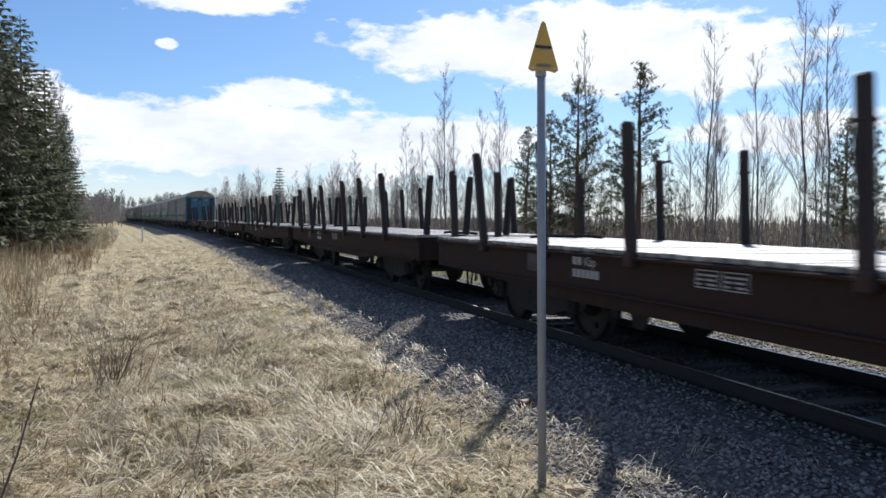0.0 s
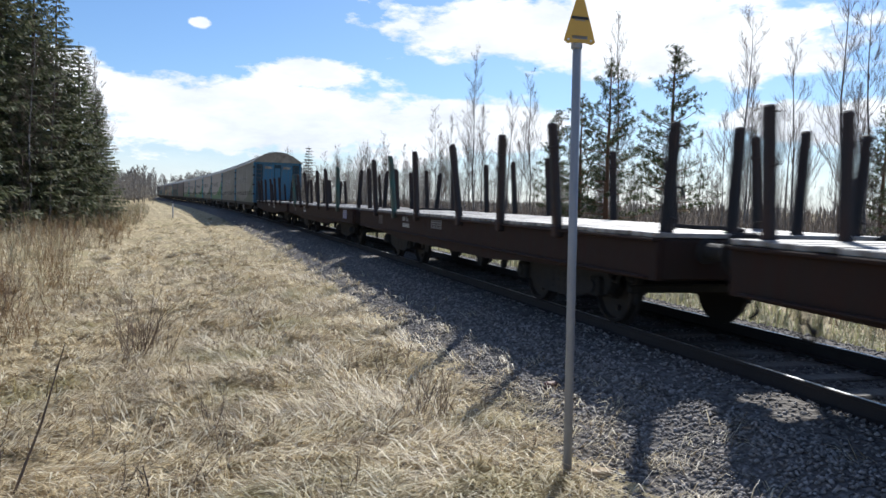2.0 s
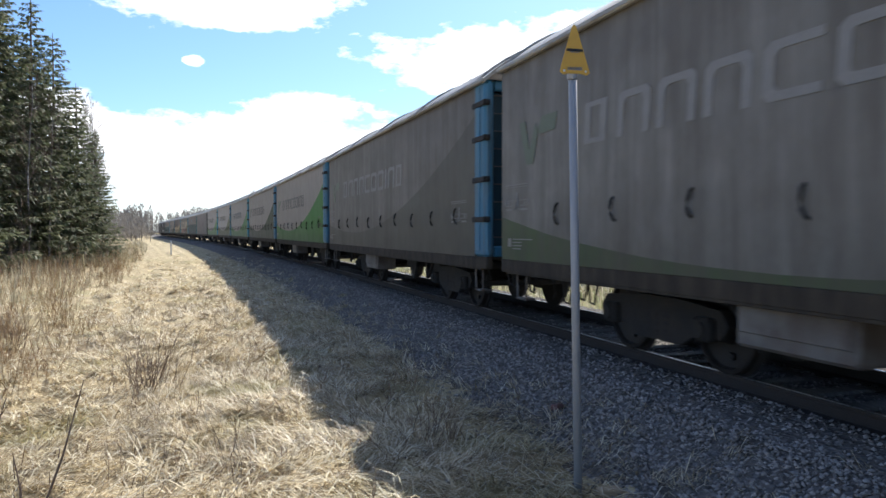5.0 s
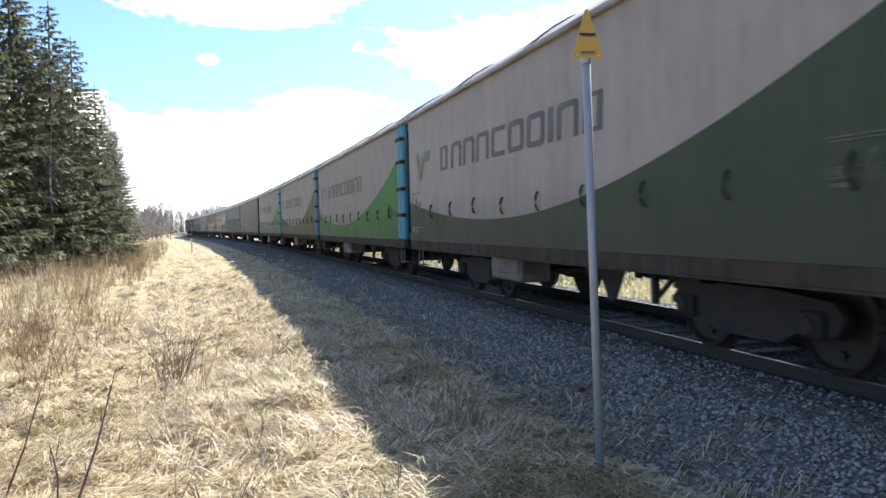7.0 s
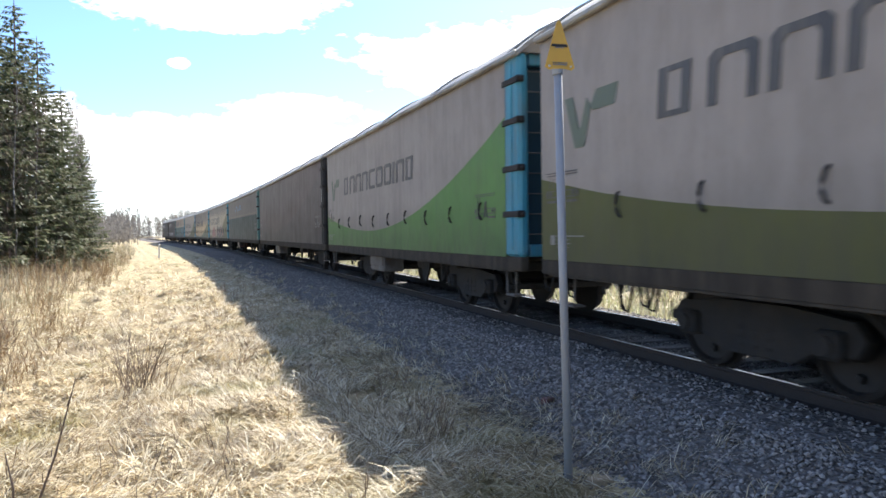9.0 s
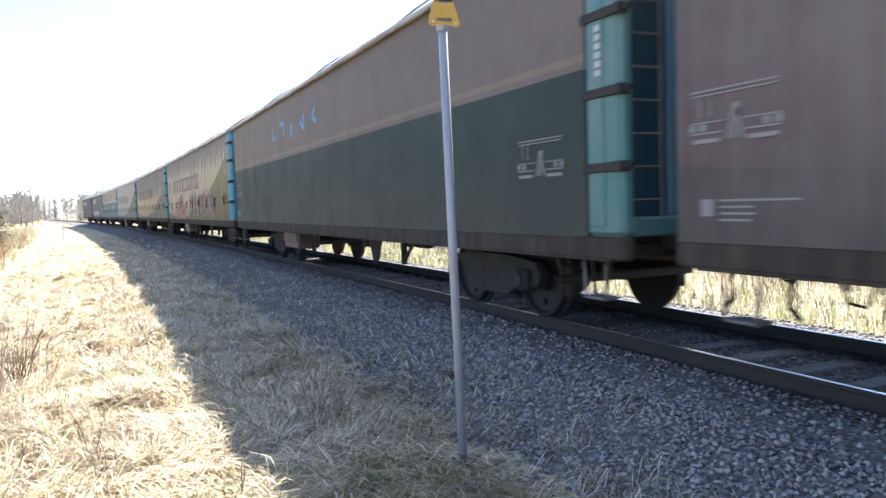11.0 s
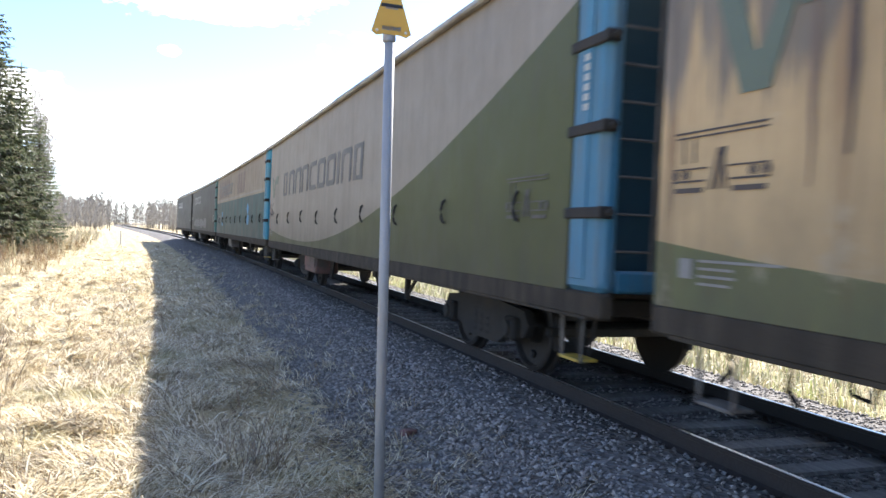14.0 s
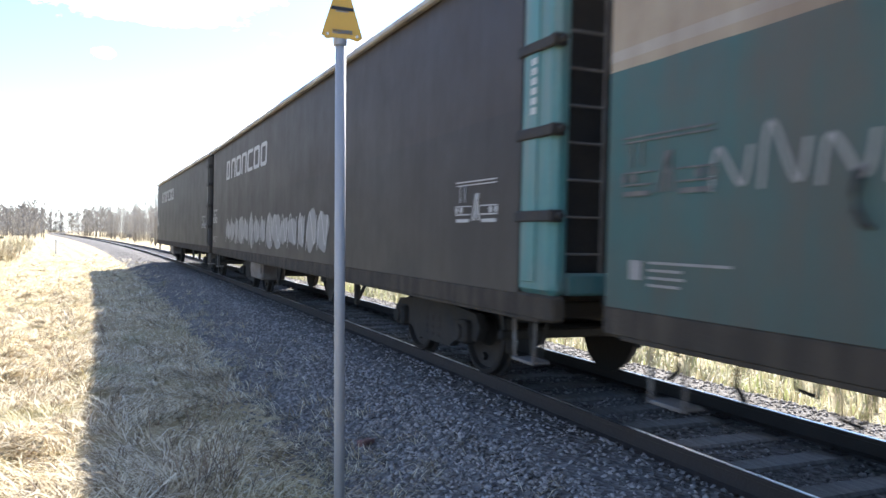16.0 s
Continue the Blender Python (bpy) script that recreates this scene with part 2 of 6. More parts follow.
M = dict(
    ground=ground_material(),
    stone=material("crushed_stone", (0.232, 0.212, 0.198), 0.85, bump=0.4, bump_scale=60, island=0.6, vary_scale=8),
    sleeper=material("sleeper_wood", (0.11, 0.095, 0.085), 0.8, bump=0.5, bump_scale=30, per_object=0.3, stain=(0.20, 0.18, 0.16), stain_amount=0.35, stain_stretch=(1, 8, 1)),
    rail=material("rail_rust", (0.034, 0.025, 0.021), 0.8, 0.0, bump=0.3, vary=0.4),
    rail_top=material("rail_running_surface", (0.55, 0.56, 0.58), 0.3, 1.0, vary=0.1),
    deck=material("deck_plank", (0.34, 0.31, 0.28), 0.5, bump=0.35, bump_scale=22, vary=0.35, per_object=0.4, stain=(0.12, 0.095, 0.075), stain_amount=0.4, stain_stretch=(6, 0.8, 1)),
    flat_frame=material("flat_wagon_paint", (0.042, 0.021, 0.016), 0.75, spec=0.15, bump=0.2, vary=0.5, vary_scale=1.2, stain=(0.035, 0.025, 0.02), stain_amount=0.6, stain_stretch=(3, 1, 0.5)),
    stake=material("stake_steel", (0.026, 0.027, 0.030), 0.65, 0.0, spec=0.25, bump=0.25, vary=0.5, stain=(0.075, 0.035, 0.022), stain_amount=0.4, stain_stretch=(1, 1, 0.2)),
    stake_green=material("stake_green", (0.03, 0.10, 0.085), 0.55, 0.1, bump=0.25, vary=0.5, stain=(0.10, 0.05, 0.03), stain_amount=0.4),
    under=material("underframe_black", (0.017, 0.016, 0.0155), 0.8, bump=0.4, vary=0.5, stain=(0.035, 0.027, 0.021), stain_amount=0.4),
    wheel=material("wheel_steel", (0.03, 0.026, 0.024), 0.6, 0.4, vary=0.4),
    tread=material("wheel_tread", (0.45, 0.44, 0.43), 0.35, 1.0),
    blue=material("wagon_blue", (0.042, 0.17, 0.28), 0.5, bump=0.15, vary=0.4, vary_scale=1.4, stain=(0.10, 0.13, 0.14), stain_amount=0.35, stain_stretch=(4, 4, 0.4)),
    blue_light=material("wagon_blue_bright", (0.045, 0.25, 0.35), 0.5, bump=0.15, vary=0.4, vary_scale=2, stain=(0.14, 0.15, 0.14), stain_amount=0.3, stain_stretch=(3, 3, 0.4)),
    # the wagon blue darkened, with the shade of the recessed ends in its colour
    blue_dark=material("wagon_blue_shaded", (0.02, 0.055, 0.078), 0.55, bump=0.15, vary=0.4),
    teal=material("wagon_teal", (0.055, 0.17, 0.165), 0.5, bump=0.15, vary=0.4, stain=(0.16, 0.17, 0.15), stain_amount=0.4, stain_stretch=(3, 3, 0.4)),
    roof=material("roof_grey", (0.38, 0.36, 0.32), 0.5, 0.1, bump=0.2, vary=0.4, vary_scale=0.8, stain=(0.16, 0.13, 0.10), stain_amount=0.45, stain_stretch=(0.4, 2, 2)),
    tympanum=material("roof_end_beige", (0.36, 0.31, 0.24), 0.6, bump=0.15, vary=0.35, vary_scale=1.2, stain=(0.18, 0.14, 0.10), stain_amount=0.4),
    galvanised=material("galvanised_steel", (0.34, 0.35, 0.375), 0.6, 0.25, bump=0.1, vary=0.35, vary_scale=6, stain=(0.24, 0.24, 0.25), stain_amount=0.4, stain_stretch=(1, 1, 0.2)),
    yellow=material("sign_yellow", (0.72, 0.41, 0.075), 0.5, vary=0.15, vary_scale=5),
    black=material("black_paint", (0.025, 0.025, 0.028), 0.55, vary=0.3),
    white=material("white_paint", (0.72, 0.72, 0.70), 0.6, vary=0.3, vary_scale=9),
    dull_white=material("worn_white_paint", (0.42, 0.41, 0.39), 0.7, vary=0.6, vary_scale=9),
    rubbed_paint=material("rubbed_paint", (0.10, 0.085, 0.075), 0.7, vary=0.6, vary_scale=9, stain=(0.046, 0.03, 0.025), stain_amount=0.6),
    step_yellow=material("step_yellow", (0.55, 0.36, 0.04), 0.55, vary=0.3, vary_scale=6, stain=(0.14, 0.11, 0.07), stain_amount=0.3),
    sole=material("grimy_sole_bar", (0.04, 0.033, 0.026), 0.85, bump=0.4, vary=0.5, vary_scale=1.5, spec=0.2, stain=(0.075, 0.06, 0.045), stain_amount=0.5, stain_stretch=(2, 1, 0.6)),
    pale_board=material("pale_board", (0.42, 0.32, 0.21), 0.8, bump=0.4, vary=0.4, vary_scale=9),
    letter=material("letter_charcoal", (0.055, 0.05, 0.05), 0.5, vary=0.4, vary_scale=4, stain=(0.14, 0.12, 0.10), stain_amount=0.4, stain_stretch=(4, 1, 0.3)),
    emblem=material("emblem_green_grey", (0.11, 0.13, 0.085), 0.5, vary=0.3, vary_scale=4),
    panel_blue=material("notice_blue", (0.10, 0.12, 0.38), 0.5, vary=0.2),
    box_grey=material("locker_grey", (0.16, 0.15, 0.14), 0.6, bump=0.2, vary=0.4, stain=(0.08, 0.06, 0.05), stain_amount=0.5),
    box_red=material("locker_red", (0.17, 0.075, 0.065), 0.6, bump=0.2, vary=0.4, stain=(0.06, 0.05, 0.045), stain_amount=0.5),
    graffiti_red=material("graffiti_red", (0.25, 0.06, 0.05), 0.6, vary=0.5, vary_scale=4, stain=(0.40, 0.20, 0.15), stain_amount=0.5),
    graffiti_dark=material("graffiti_dark", (0.06, 0.042, 0.036), 0.55, vary=0.4, vary_scale=4),
    graffiti_white=material("graffiti_white", (0.44, 0.42, 0.39), 0.55, vary=0.4, vary_scale=8),
    graffiti_green=material("graffiti_green", (0.075, 0.085, 0.045), 0.55, vary=0.5, vary_scale=5),
    graffiti_ochre=material("graffiti_ochre", (0.20, 0.14, 0.075), 0.55, vary=0.5, vary_scale=5),
    graffiti_blue=material("graffiti_blue", (0.06, 0.25, 0.45), 0.55, vary=0.4, vary_scale=5),
    graffiti_pale=material("graffiti_pale_grey", (0.22, 0.21, 0.20), 0.6, vary=0.6, vary_scale=5),
    spruce_bark=material("spruce_bark", (0.09, 0.065, 0.05), 0.9, bump=0.6, bump_scale=14, vary=0.5),
    pine_bark=material("pine_bark", (0.16, 0.085, 0.05), 0.9, bump=0.6, bump_scale=12, vary=0.5),
    birch_bark=material("birch_bark", (0.30, 0.285, 0.27), 0.85, vary=0.5, vary_scale=2, stain=(0.035, 0.03, 0.028), stain_amount=0.6, stain_stretch=(1, 1, 3)),
    twig=material("twig_brown", (0.13, 0.095, 0.075), 0.85, vary=0.4, island=0.4),
    shrub=material("shrub_twig", (0.24, 0.175, 0.125), 0.8, vary=0.4, island=0.5),
    grass=leafy("dead_grass", [(0, (0.11, 0.068, 0.034)), (0.3, (0.375, 0.287, 0.162)), (0.6, (0.725, 0.62, 0.415)), (1, (0.95, 0.885, 0.71))], 0.45, (0.36, 0.36, 0.10), 0.8, 0.45),
    far_grass=leafy("far_grass", [(0, (0.20, 0.17, 0.10)), (0.5, (0.40, 0.37, 0.24)), (1, (0.28, 0.31, 0.13))], 0.6, glow=0.4),
    stalk=leafy("dry_stalks", [(0, (0.20, 0.12, 0.06)), (0.6, (0.36, 0.23, 0.12)), (1, (0.50, 0.38, 0.22))], 0.7, glow=0.2),
    stalk_dark=leafy("undergrowth_twigs", [(0, (0.09, 0.075, 0.065)), (0.6, (0.16, 0.135, 0.115)), (1, (0.25, 0.21, 0.175))], 0.8, glow=0.25),
    stalk_pale=leafy("pale_sedge", [(0, (0.20, 0.17, 0.10)), (0.5, (0.34, 0.30, 0.19)), (1, (0.50, 0.45, 0.32))], 0.7, glow=0.35),
    needle=leafy("spruce_needles", [(0, (0.075, 0.09, 0.05)), (0.5, (0.15, 0.175, 0.095)), (0.8, (0.21, 0.22, 0.14)), (1, (0.30, 0.27, 0.20))], 0.6, glow=0.45),
    pine_needle=leafy("pine_needles", [(0, (0.03, 0.045, 0.018)), (0.6, (0.06, 0.085, 0.03)), (1, (0.11, 0.13, 0.05))], 0.6, glow=0.3),
)


# ---- geometry helpers ----
class Geo:
    """Collects vertices and faces of one mesh."""

    def __init__(self):
        self.v, self.f = [], []

    def add(self, verts, faces):
        k = len(self.v)
        self.v += [tuple(p) for p in verts]
        self.f += [tuple(k + i for i in f) for f in faces]
        return self

    def box(self, cx, cy, cz, sx, sy, sz, bevel=0.0, turn=None):
        """A box with chamfered edges along its long axis and ends."""
        hx, hy, hz = sx / 2, sy / 2, sz / 2
        b = min(bevel, 0.45 * min(sx, sy, sz))
        if b <= 0:
            vs = [(x, y, z) for x in (-hx, hx) for y in (-hy, hy) for z in (-hz, hz)]
            fs = [(0, 1, 3, 2), (4, 6, 7, 5), (0, 4, 5, 1), (2, 3, 7, 6), (0, 2, 6, 4), (1, 5, 7, 3)]
        else:
            ring = [(-hy + b, -hz), (hy - b, -hz), (hy, -hz + b), (hy, hz - b), (hy - b, hz), (-hy + b, hz), (-hy, hz - b), (-hy, -hz + b)]
            def sh(k):
                return [(y * (1 - b / hy * k), z * (1 - b / hz * k)) for y, z in ring]
            vs = [(x, y, z) for x, k in ((-hx, 1), (-hx + b, 0), (hx - b, 0), (hx, 1)) for y, z in sh(k)]
            fs = [tuple(range(7, -1, -1)), tuple(range(24, 32))]
            fs += [(r * 8 + i, r * 8 + (i + 1) % 8, r * 8 + 8 + (i + 1) % 8, r * 8 + 8 + i) for r in range(3) for i in range(8)]
        if turn is not None:
            vs = [turn @ Vector(p) for p in vs]
        return self.add([(x + cx, y + cy, z + cz) for x, y, z in vs], fs)

    def tube(self, pts, radii, sides=6, caps=True):
        """A round bar through the points."""
        pts = [Vector(p) for p in pts]
        if not hasattr(radii, "__len__"):
            radii = [radii] * len(pts)
        k = len(self.v)
        for i, (p, r) in enumerate(zip(pts, radii)):
            d = (pts[min(i + 1, len(pts) - 1)] - pts[max(i - 1, 0)]).normalized()
            a = d.orthogonal().normalized() if abs(d.z) > 0.999 else d.cross(Vector((0, 0, 1))).normalized()
            b = d.cross(a)
            self.v += [tuple(p + r * (math.cos(2 * math.pi * j / sides) * a + math.sin(2 * math.pi * j / sides) * b)) for j in range(sides)]
        n = len(pts)
        self.f += [(k + i * sides + j, k + i * sides + (j + 1) % sides, k + (i + 1) * sides + (j + 1) % sides, k + (i + 1) * sides + j)
                   for i in range(n - 1) for j in range(sides)]
        if caps:
            self.f += [tuple(k + j for j in range(sides - 1, -1, -1)), tuple(k + (n - 1) * sides + j for j in range(sides))]
        return self

    def lathe(self, profile, axis="y", sides=24, at=(0, 0, 0)):
        """Turns (along, radius) pairs round an axis."""
        k = len(self.v)
        for h, r in profile:
            for j in range(sides):
                c, s = r * math.cos(2 * math.pi * j / sides), r * math.sin(2 * math.pi * j / sides)
                p = {"x": (h, c, s), "y": (c, h, s), "z": (c, s, h)}[axis]
                self.v.append((p[0] + at[0], p[1] + at[1], p[2] + at[2]))
        n = len(profile)
        self.f += [(k + i * sides + j, k + i * sides + (j + 1) % sides, k + (i + 1) * sides + (j + 1) % sides, k + (i + 1) * sides + j)
                   for i in range(n - 1) for j in range(sides)]
        self.f += [tuple(k + j for j in range(sides - 1, -1, -1)), tuple(k + (n - 1) * sides + j for j in range(sides))]
        return self

    def plate(self, outline, y, depth, inner=None):
        """A flat shape in the x-z plane with thickness (towards -y); inner: a hole of as many corners."""
        n = len(outline)
        a = [(x, y, z) for x, z in outline] + [(x, y - depth, z) for x, z in outline]
        if inner is None:
            f = [tuple(range(n)), tuple(range(2 * n - 1, n - 1, -1))] + [(i, i + n, (i + 1) % n + n, (i + 1) % n) for i in range(n)]
            return self.add(a, f)
        a += [(x, y, z) for x, z in inner] + [(x, y - depth, z) for x, z in inner]
        f = []
        for i in range(n):
            j = (i + 1) % n
            f += [(i, i + n, j + n, j), (n + i, 3 * n + i, 3 * n + j, n + j), (3 * n + i, 2 * n + i, 2 * n + j, 3 * n + j), (2 * n + i, i, j, 2 * n + j)]
        return self.add(a, f)

    def strip(self, outer, inner, y, depth):
        """An open band between two lines of as many corners, in the x-z plane with thickness."""
        n = len(outer)
        a = [(x, y - d, z) for d in (0, depth) for line in (outer, inner) for x, z in line]
        f = []
        for i in range(n - 1):
            j = i + 1
            f += [(i, j, n + j, n + i), (2 * n + i, 3 * n + i, 3 * n + j, 2 * n + j), (i, 2 * n + i, 2 * n + j, j), (n + i, n + j, 3 * n + j, 3 * n + i)]
        return self.add(a, f + [(0, n, 3 * n, 2 * n), (n - 1, 3 * n - 1, 4 * n - 1, 2 * n - 1)])

    def mesh(self, name, smooth=False):
        me = bpy.data.meshes.new(name)
        me.from_pydata(self.v, [], self.f)
        me.materials.append(None)
        bm = bmesh.new()
        bm.from_mesh(me)
        bmesh.ops.recalc_face_normals(bm, faces=bm.faces)
        bm.to_mesh(me)
        bm.free()
        if smooth:
            me.polygons.foreach_set("use_smooth", [True] * len(me.polygons))
        return me


def fast_mesh(name, verts, tris):
    """A large mesh of triangles from numpy arrays."""
    me = bpy.data.meshes.new(name)
    me.vertices.add(len(verts))
    me.vertices.foreach_set("co", np.asarray(verts, np.float32).ravel())
    me.loops.add(3 * len(tris))
    me.loops.foreach_set("vertex_index", np.asarray(tris, np.int32).ravel())
    me.polygons.add(len(tris))
    me.polygons.foreach_set("loop_start", np.arange(0, 3 * len(tris), 3, dtype=np.int32))
    me.update(calc_edges=True)
    me.materials.append(None)
    return me


def part(name, me, mat, parent=None, label="", m=None):
    """Links a mesh as one object under a thing; alike parts share the mesh, the material sits on the object."""
    if isinstance(me, Geo):
        me = me.mesh(name)
    ob = new(name, me)
    ob.material_slots[0].link = "OBJECT"
    ob.material_slots[0].material = M[mat] if isinstance(mat, str) else mat
    if parent is not None:
        ob.parent = parent
    if m is not None:
        ob.matrix_local = m
    if label:
        ob["label"] = label
    return ob


# ---- the line of the track ----
HEAD, BEND, EASE, START_X = 0.57037, 0.000969, -4.55e-6, 6.861
STEP = 0.5
TRACK_S = np.arange(-700, 1100, STEP)
_c = np.clip(TRACK_S, -320, 430)
TRACK_H = HEAD + BEND * _c + EASE * _c * _c / 2
TRACK_X, TRACK_Y = np.cumsum(-np.sin(TRACK_H) * STEP), np.cumsum(np.cos(TRACK_H) * STEP)
_z = int(np.argmin(np.abs(TRACK_S)))
TRACK_X, TRACK_Y = TRACK_X - TRACK_X[_z] + START_X, TRACK_Y - TRACK_Y[_z]


def on_track(s, q):
    """World x, y at s metres along the line and q metres to the side on which the viewer stands."""
    h = np.interp(s, TRACK_S, TRACK_H)
    return np.interp(s, TRACK_S, TRACK_X) - q * np.cos(h), np.interp(s, TRACK_S, TRACK_Y) - q * np.sin(h)


def nearest_line(x, y):
    d = (TRACK_X - x) ** 2 + (TRACK_Y - y) ** 2
    j = int(np.argmin(d))
    h = TRACK_H[j]
    return float(TRACK_S[j]), float(-((x - TRACK_X[j]) * math.cos(h) + (y - TRACK_Y[j]) * math.sin(h)))


PROFILE_Q = [-700, -60, -20, -9, -4.6, -3.1, -1.9, -0.98, -0.7, 0.7, 0.98, 1.9, 3.1, 3.6, 4.6, 6.0, 9.0, 15.0, 60.0, 700]
PROFILE_Z = [0.5, -0.6, -1.0, -1.0, -0.85, -0.55, -0.17, -0.12, -0.20, -0.20, -0.12, -0.15, -0.43, -0.44, -0.50, -0.58, -0.68, -0.75, -0.3, 0.6]


def lumps(x, y):
    return (0.06 * np.sin(x * 1.3 + 0.7 * y) * np.cos(y * 1.1 - 0.4 * x) + 0.03 * np.sin(2.9 * x - 1.7 * y + 1.0) + 0.02 * np.sin(5.3 * x + 4.1 * y)
            + 0.045 * np.sin(7.1 * x + 2.3 * np.sin(3.1 * y)) * np.sin(6.3 * y + 1.7 * np.sin(2.7 * x)) + 0.02 * np.sin(15 * x + 3 * y) * np.sin(13 * y - 4 * x))


def height(s, q):
    x, y = on_track(s, q)
    soft = np.clip((np.abs(q) - 3.0) / 1.2, 0, 1)
    return np.interp(q, PROFILE_Q, PROFILE_Z) + lumps(x, y) * soft


# ---- ground ----
def build_ground():
    ss = np.concatenate([np.arange(-690, -20, 8.0), np.arange(-20, 3, 0.5), np.arange(3, 26, 0.14), np.arange(26, 60, 0.5), np.arange(60, 140, 1.5), np.arange(140, 1090, 10.0)])
    qs = np.concatenate([[-690, -400, -200, -100, -60, -40, -28], np.arange(-20, -9, 1.0), np.arange(-9, 3, 0.25), np.arange(3, 11, 0.13), np.arange(11, 14, 0.25), np.arange(14, 30, 1.0), [36, 50, 80, 140, 260, 450, 690]])
    gs, gq = np.meshgrid(ss, qs, indexing="ij")
    x, y = on_track(gs.ravel(), gq.ravel())
    z = height(gs.ravel(), gq.ravel())
    n, m = len(ss), len(qs)
    i, j = np.meshgrid(np.arange(n - 1), np.arange(m - 1), indexing="ij")
    a = (i * m + j).ravel()
    tris = np.concatenate([np.stack([a, a + 1, a + m + 1], 1), np.stack([a, a + m + 1, a + m], 1)])
    me = fast_mesh("ground", np.stack([x, y, z], 1), tris)
    uv = me.uv_layers.new(name="track")
    idx = tris.ravel()
    uv.data.foreach_set("uv", np.stack([gs.ravel()[idx], gq.ravel()[idx]], 1).astype(np.float32).ravel())
    me.polygons.foreach_set("use_smooth", [True] * len(me.polygons))
    ob = part("ground", me, "ground")
    return tagged(ob, "matted straw-coloured grass verge beside a grey gravel track bed", "ground", kind="structure")


build_ground()
rng = np.random.default_rng(7)


def sweep(section, smin, smax, step):
    """A closed section (q, z) swept along the track."""
    ss = np.arange(smin, smax + 0.01, step)
    vs, fs = [], []
    k = len(section)
    for s in ss:
        for q, z in section:
            x, y = on_track(s, q)
            vs.append((float(x), float(y), z))
    for i in range(len(ss) - 1):
        fs += [(i * k + j, i * k + (j + 1) % k, (i + 1) * k + (j + 1) % k, (i + 1) * k + j) for j in range(k)]
    return Geo().add(vs, fs)


def build_track():
    track = new("railway_track")
    tagged(track, "single railway track with rusty rails on wooden sleepers", "railway track", kind="structure")
    for q in (0.797, -0.797):
        prof = [(-0.065, -0.165), (0.065, -0.165), (0.065, -0.15), (0.012, -0.13), (0.012, -0.04), (0.034, -0.03), (0.034, -0.003), (-0.034, -0.003), (-0.034, -0.03), (-0.012, -0.04), (-0.012, -0.13), (-0.065, -0.15)]
        r = part("rail", sweep([(q + a, b) for a, b in prof], -120, 320, 2.0), "rail", track)
        part("running_surface", sweep([(q - 0.016, -0.0035), (q - 0.016, 0.0), (q + 0.016, 0.0), (q + 0.016, -0.0035)], -120, 320, 2.0), "rail_top", r, "rail top polished bright by wheels")
    me = Geo().box(0, 0, -0.09, 0.24, 2.6, 0.18, 0.02).mesh("sleeper")
    clip = Geo()
    for q in (0.797, -0.797):
        clip.box(0, q, 0.006, 0.18, 0.30, 0.02, 0.006)
        for e in (-0.11, 0.11):
            clip.box(0.05, q + e, 0.025, 0.05, 0.05, 0.03, 0.008).box(-0.05, q + e, 0.025, 0.05, 0.05, 0.03, 0.008)
    clip = clip.mesh("rail_clip")
    for i in range(190):
        s = -18 + 0.62 * i
        x, y = on_track(s, 0.0)
        h = float(np.interp(s, TRACK_S, TRACK_H))
        sl = part("sleeper", me, "sleeper", track, m=pose(float(x), float(y), -0.175 + random.uniform(-0.008, 0.008), 0, 0, math.degrees(h) - 90 + random.uniform(-0.8, 0.8)))
        if i < 90:
            part("rail_clip", clip, "rail", sl)
    return track


build_track()


def stones(name, label, count, sfun, qfun, size, seed):
    """Loose crushed stone: many small uneven solids in one mesh."""
    r = np.random.default_rng(seed)
    base = np.array([(1, 0, 0), (-1, 0, 0), (0, 1, 0), (0, -1, 0), (0, 0, 1), (0, 0, -1)], float)
    tri = np.array([(0, 2, 4), (2, 1, 4), (1, 3, 4), (3, 0, 4), (2, 0, 5), (1, 2, 5), (3, 1, 5), (0, 3, 5)])
    s, q = sfun(r, count), qfun(r, count)
    x, y = on_track(s, q)
    z = height(s, q)
    sz = size * r.uniform(0.5, 1.5, count)
    v = base[None] * r.uniform(0.6, 1.25, (count, 6, 1)) * sz[:, None, None] * np.array([1.1, 0.9, 0.7])
    a = r.uniform(0, 6.28, count)
    t = r.uniform(-0.6, 0.6, count)
    c, sn, ct, st = np.cos(a), np.sin(a), np.cos(t), np.sin(t)
    vx = v[..., 0] * c[:, None] - v[..., 1] * sn[:, None]
    vy = v[..., 0] * sn[:, None] + v[..., 1] * c[:, None]
    vz = v[..., 2] * ct[:, None] + vx * st[:, None]
    v = np.stack([vx + x[:, None], vy + y[:, None], vz + (z + sz * 0.25)[:, None]], -1).reshape(-1, 3)
    f = (tri[None] + 6 * np.arange(count)[:, None, None]).reshape(-1, 3)
    return tagged(part(name, fast_mesh(name, v, f), "stone"), label, "gravel", kind="stuff")


def near_s(r, n):
    return np.clip(2 + r.exponential(13, n), 0, 95)


stones("ballast", "grey crushed-stone ballast on the track bed", 34000, near_s, lambda r, n: r.uniform(-3.2, 3.0, n), 0.021, 3)
stones("shoulder_gravel", "loose grey gravel on the ballast shoulder below the rails", 22000, near_s, lambda r, n: 1.7 + np.abs(r.normal(0.7, 0.6, n)), 0.019, 4)


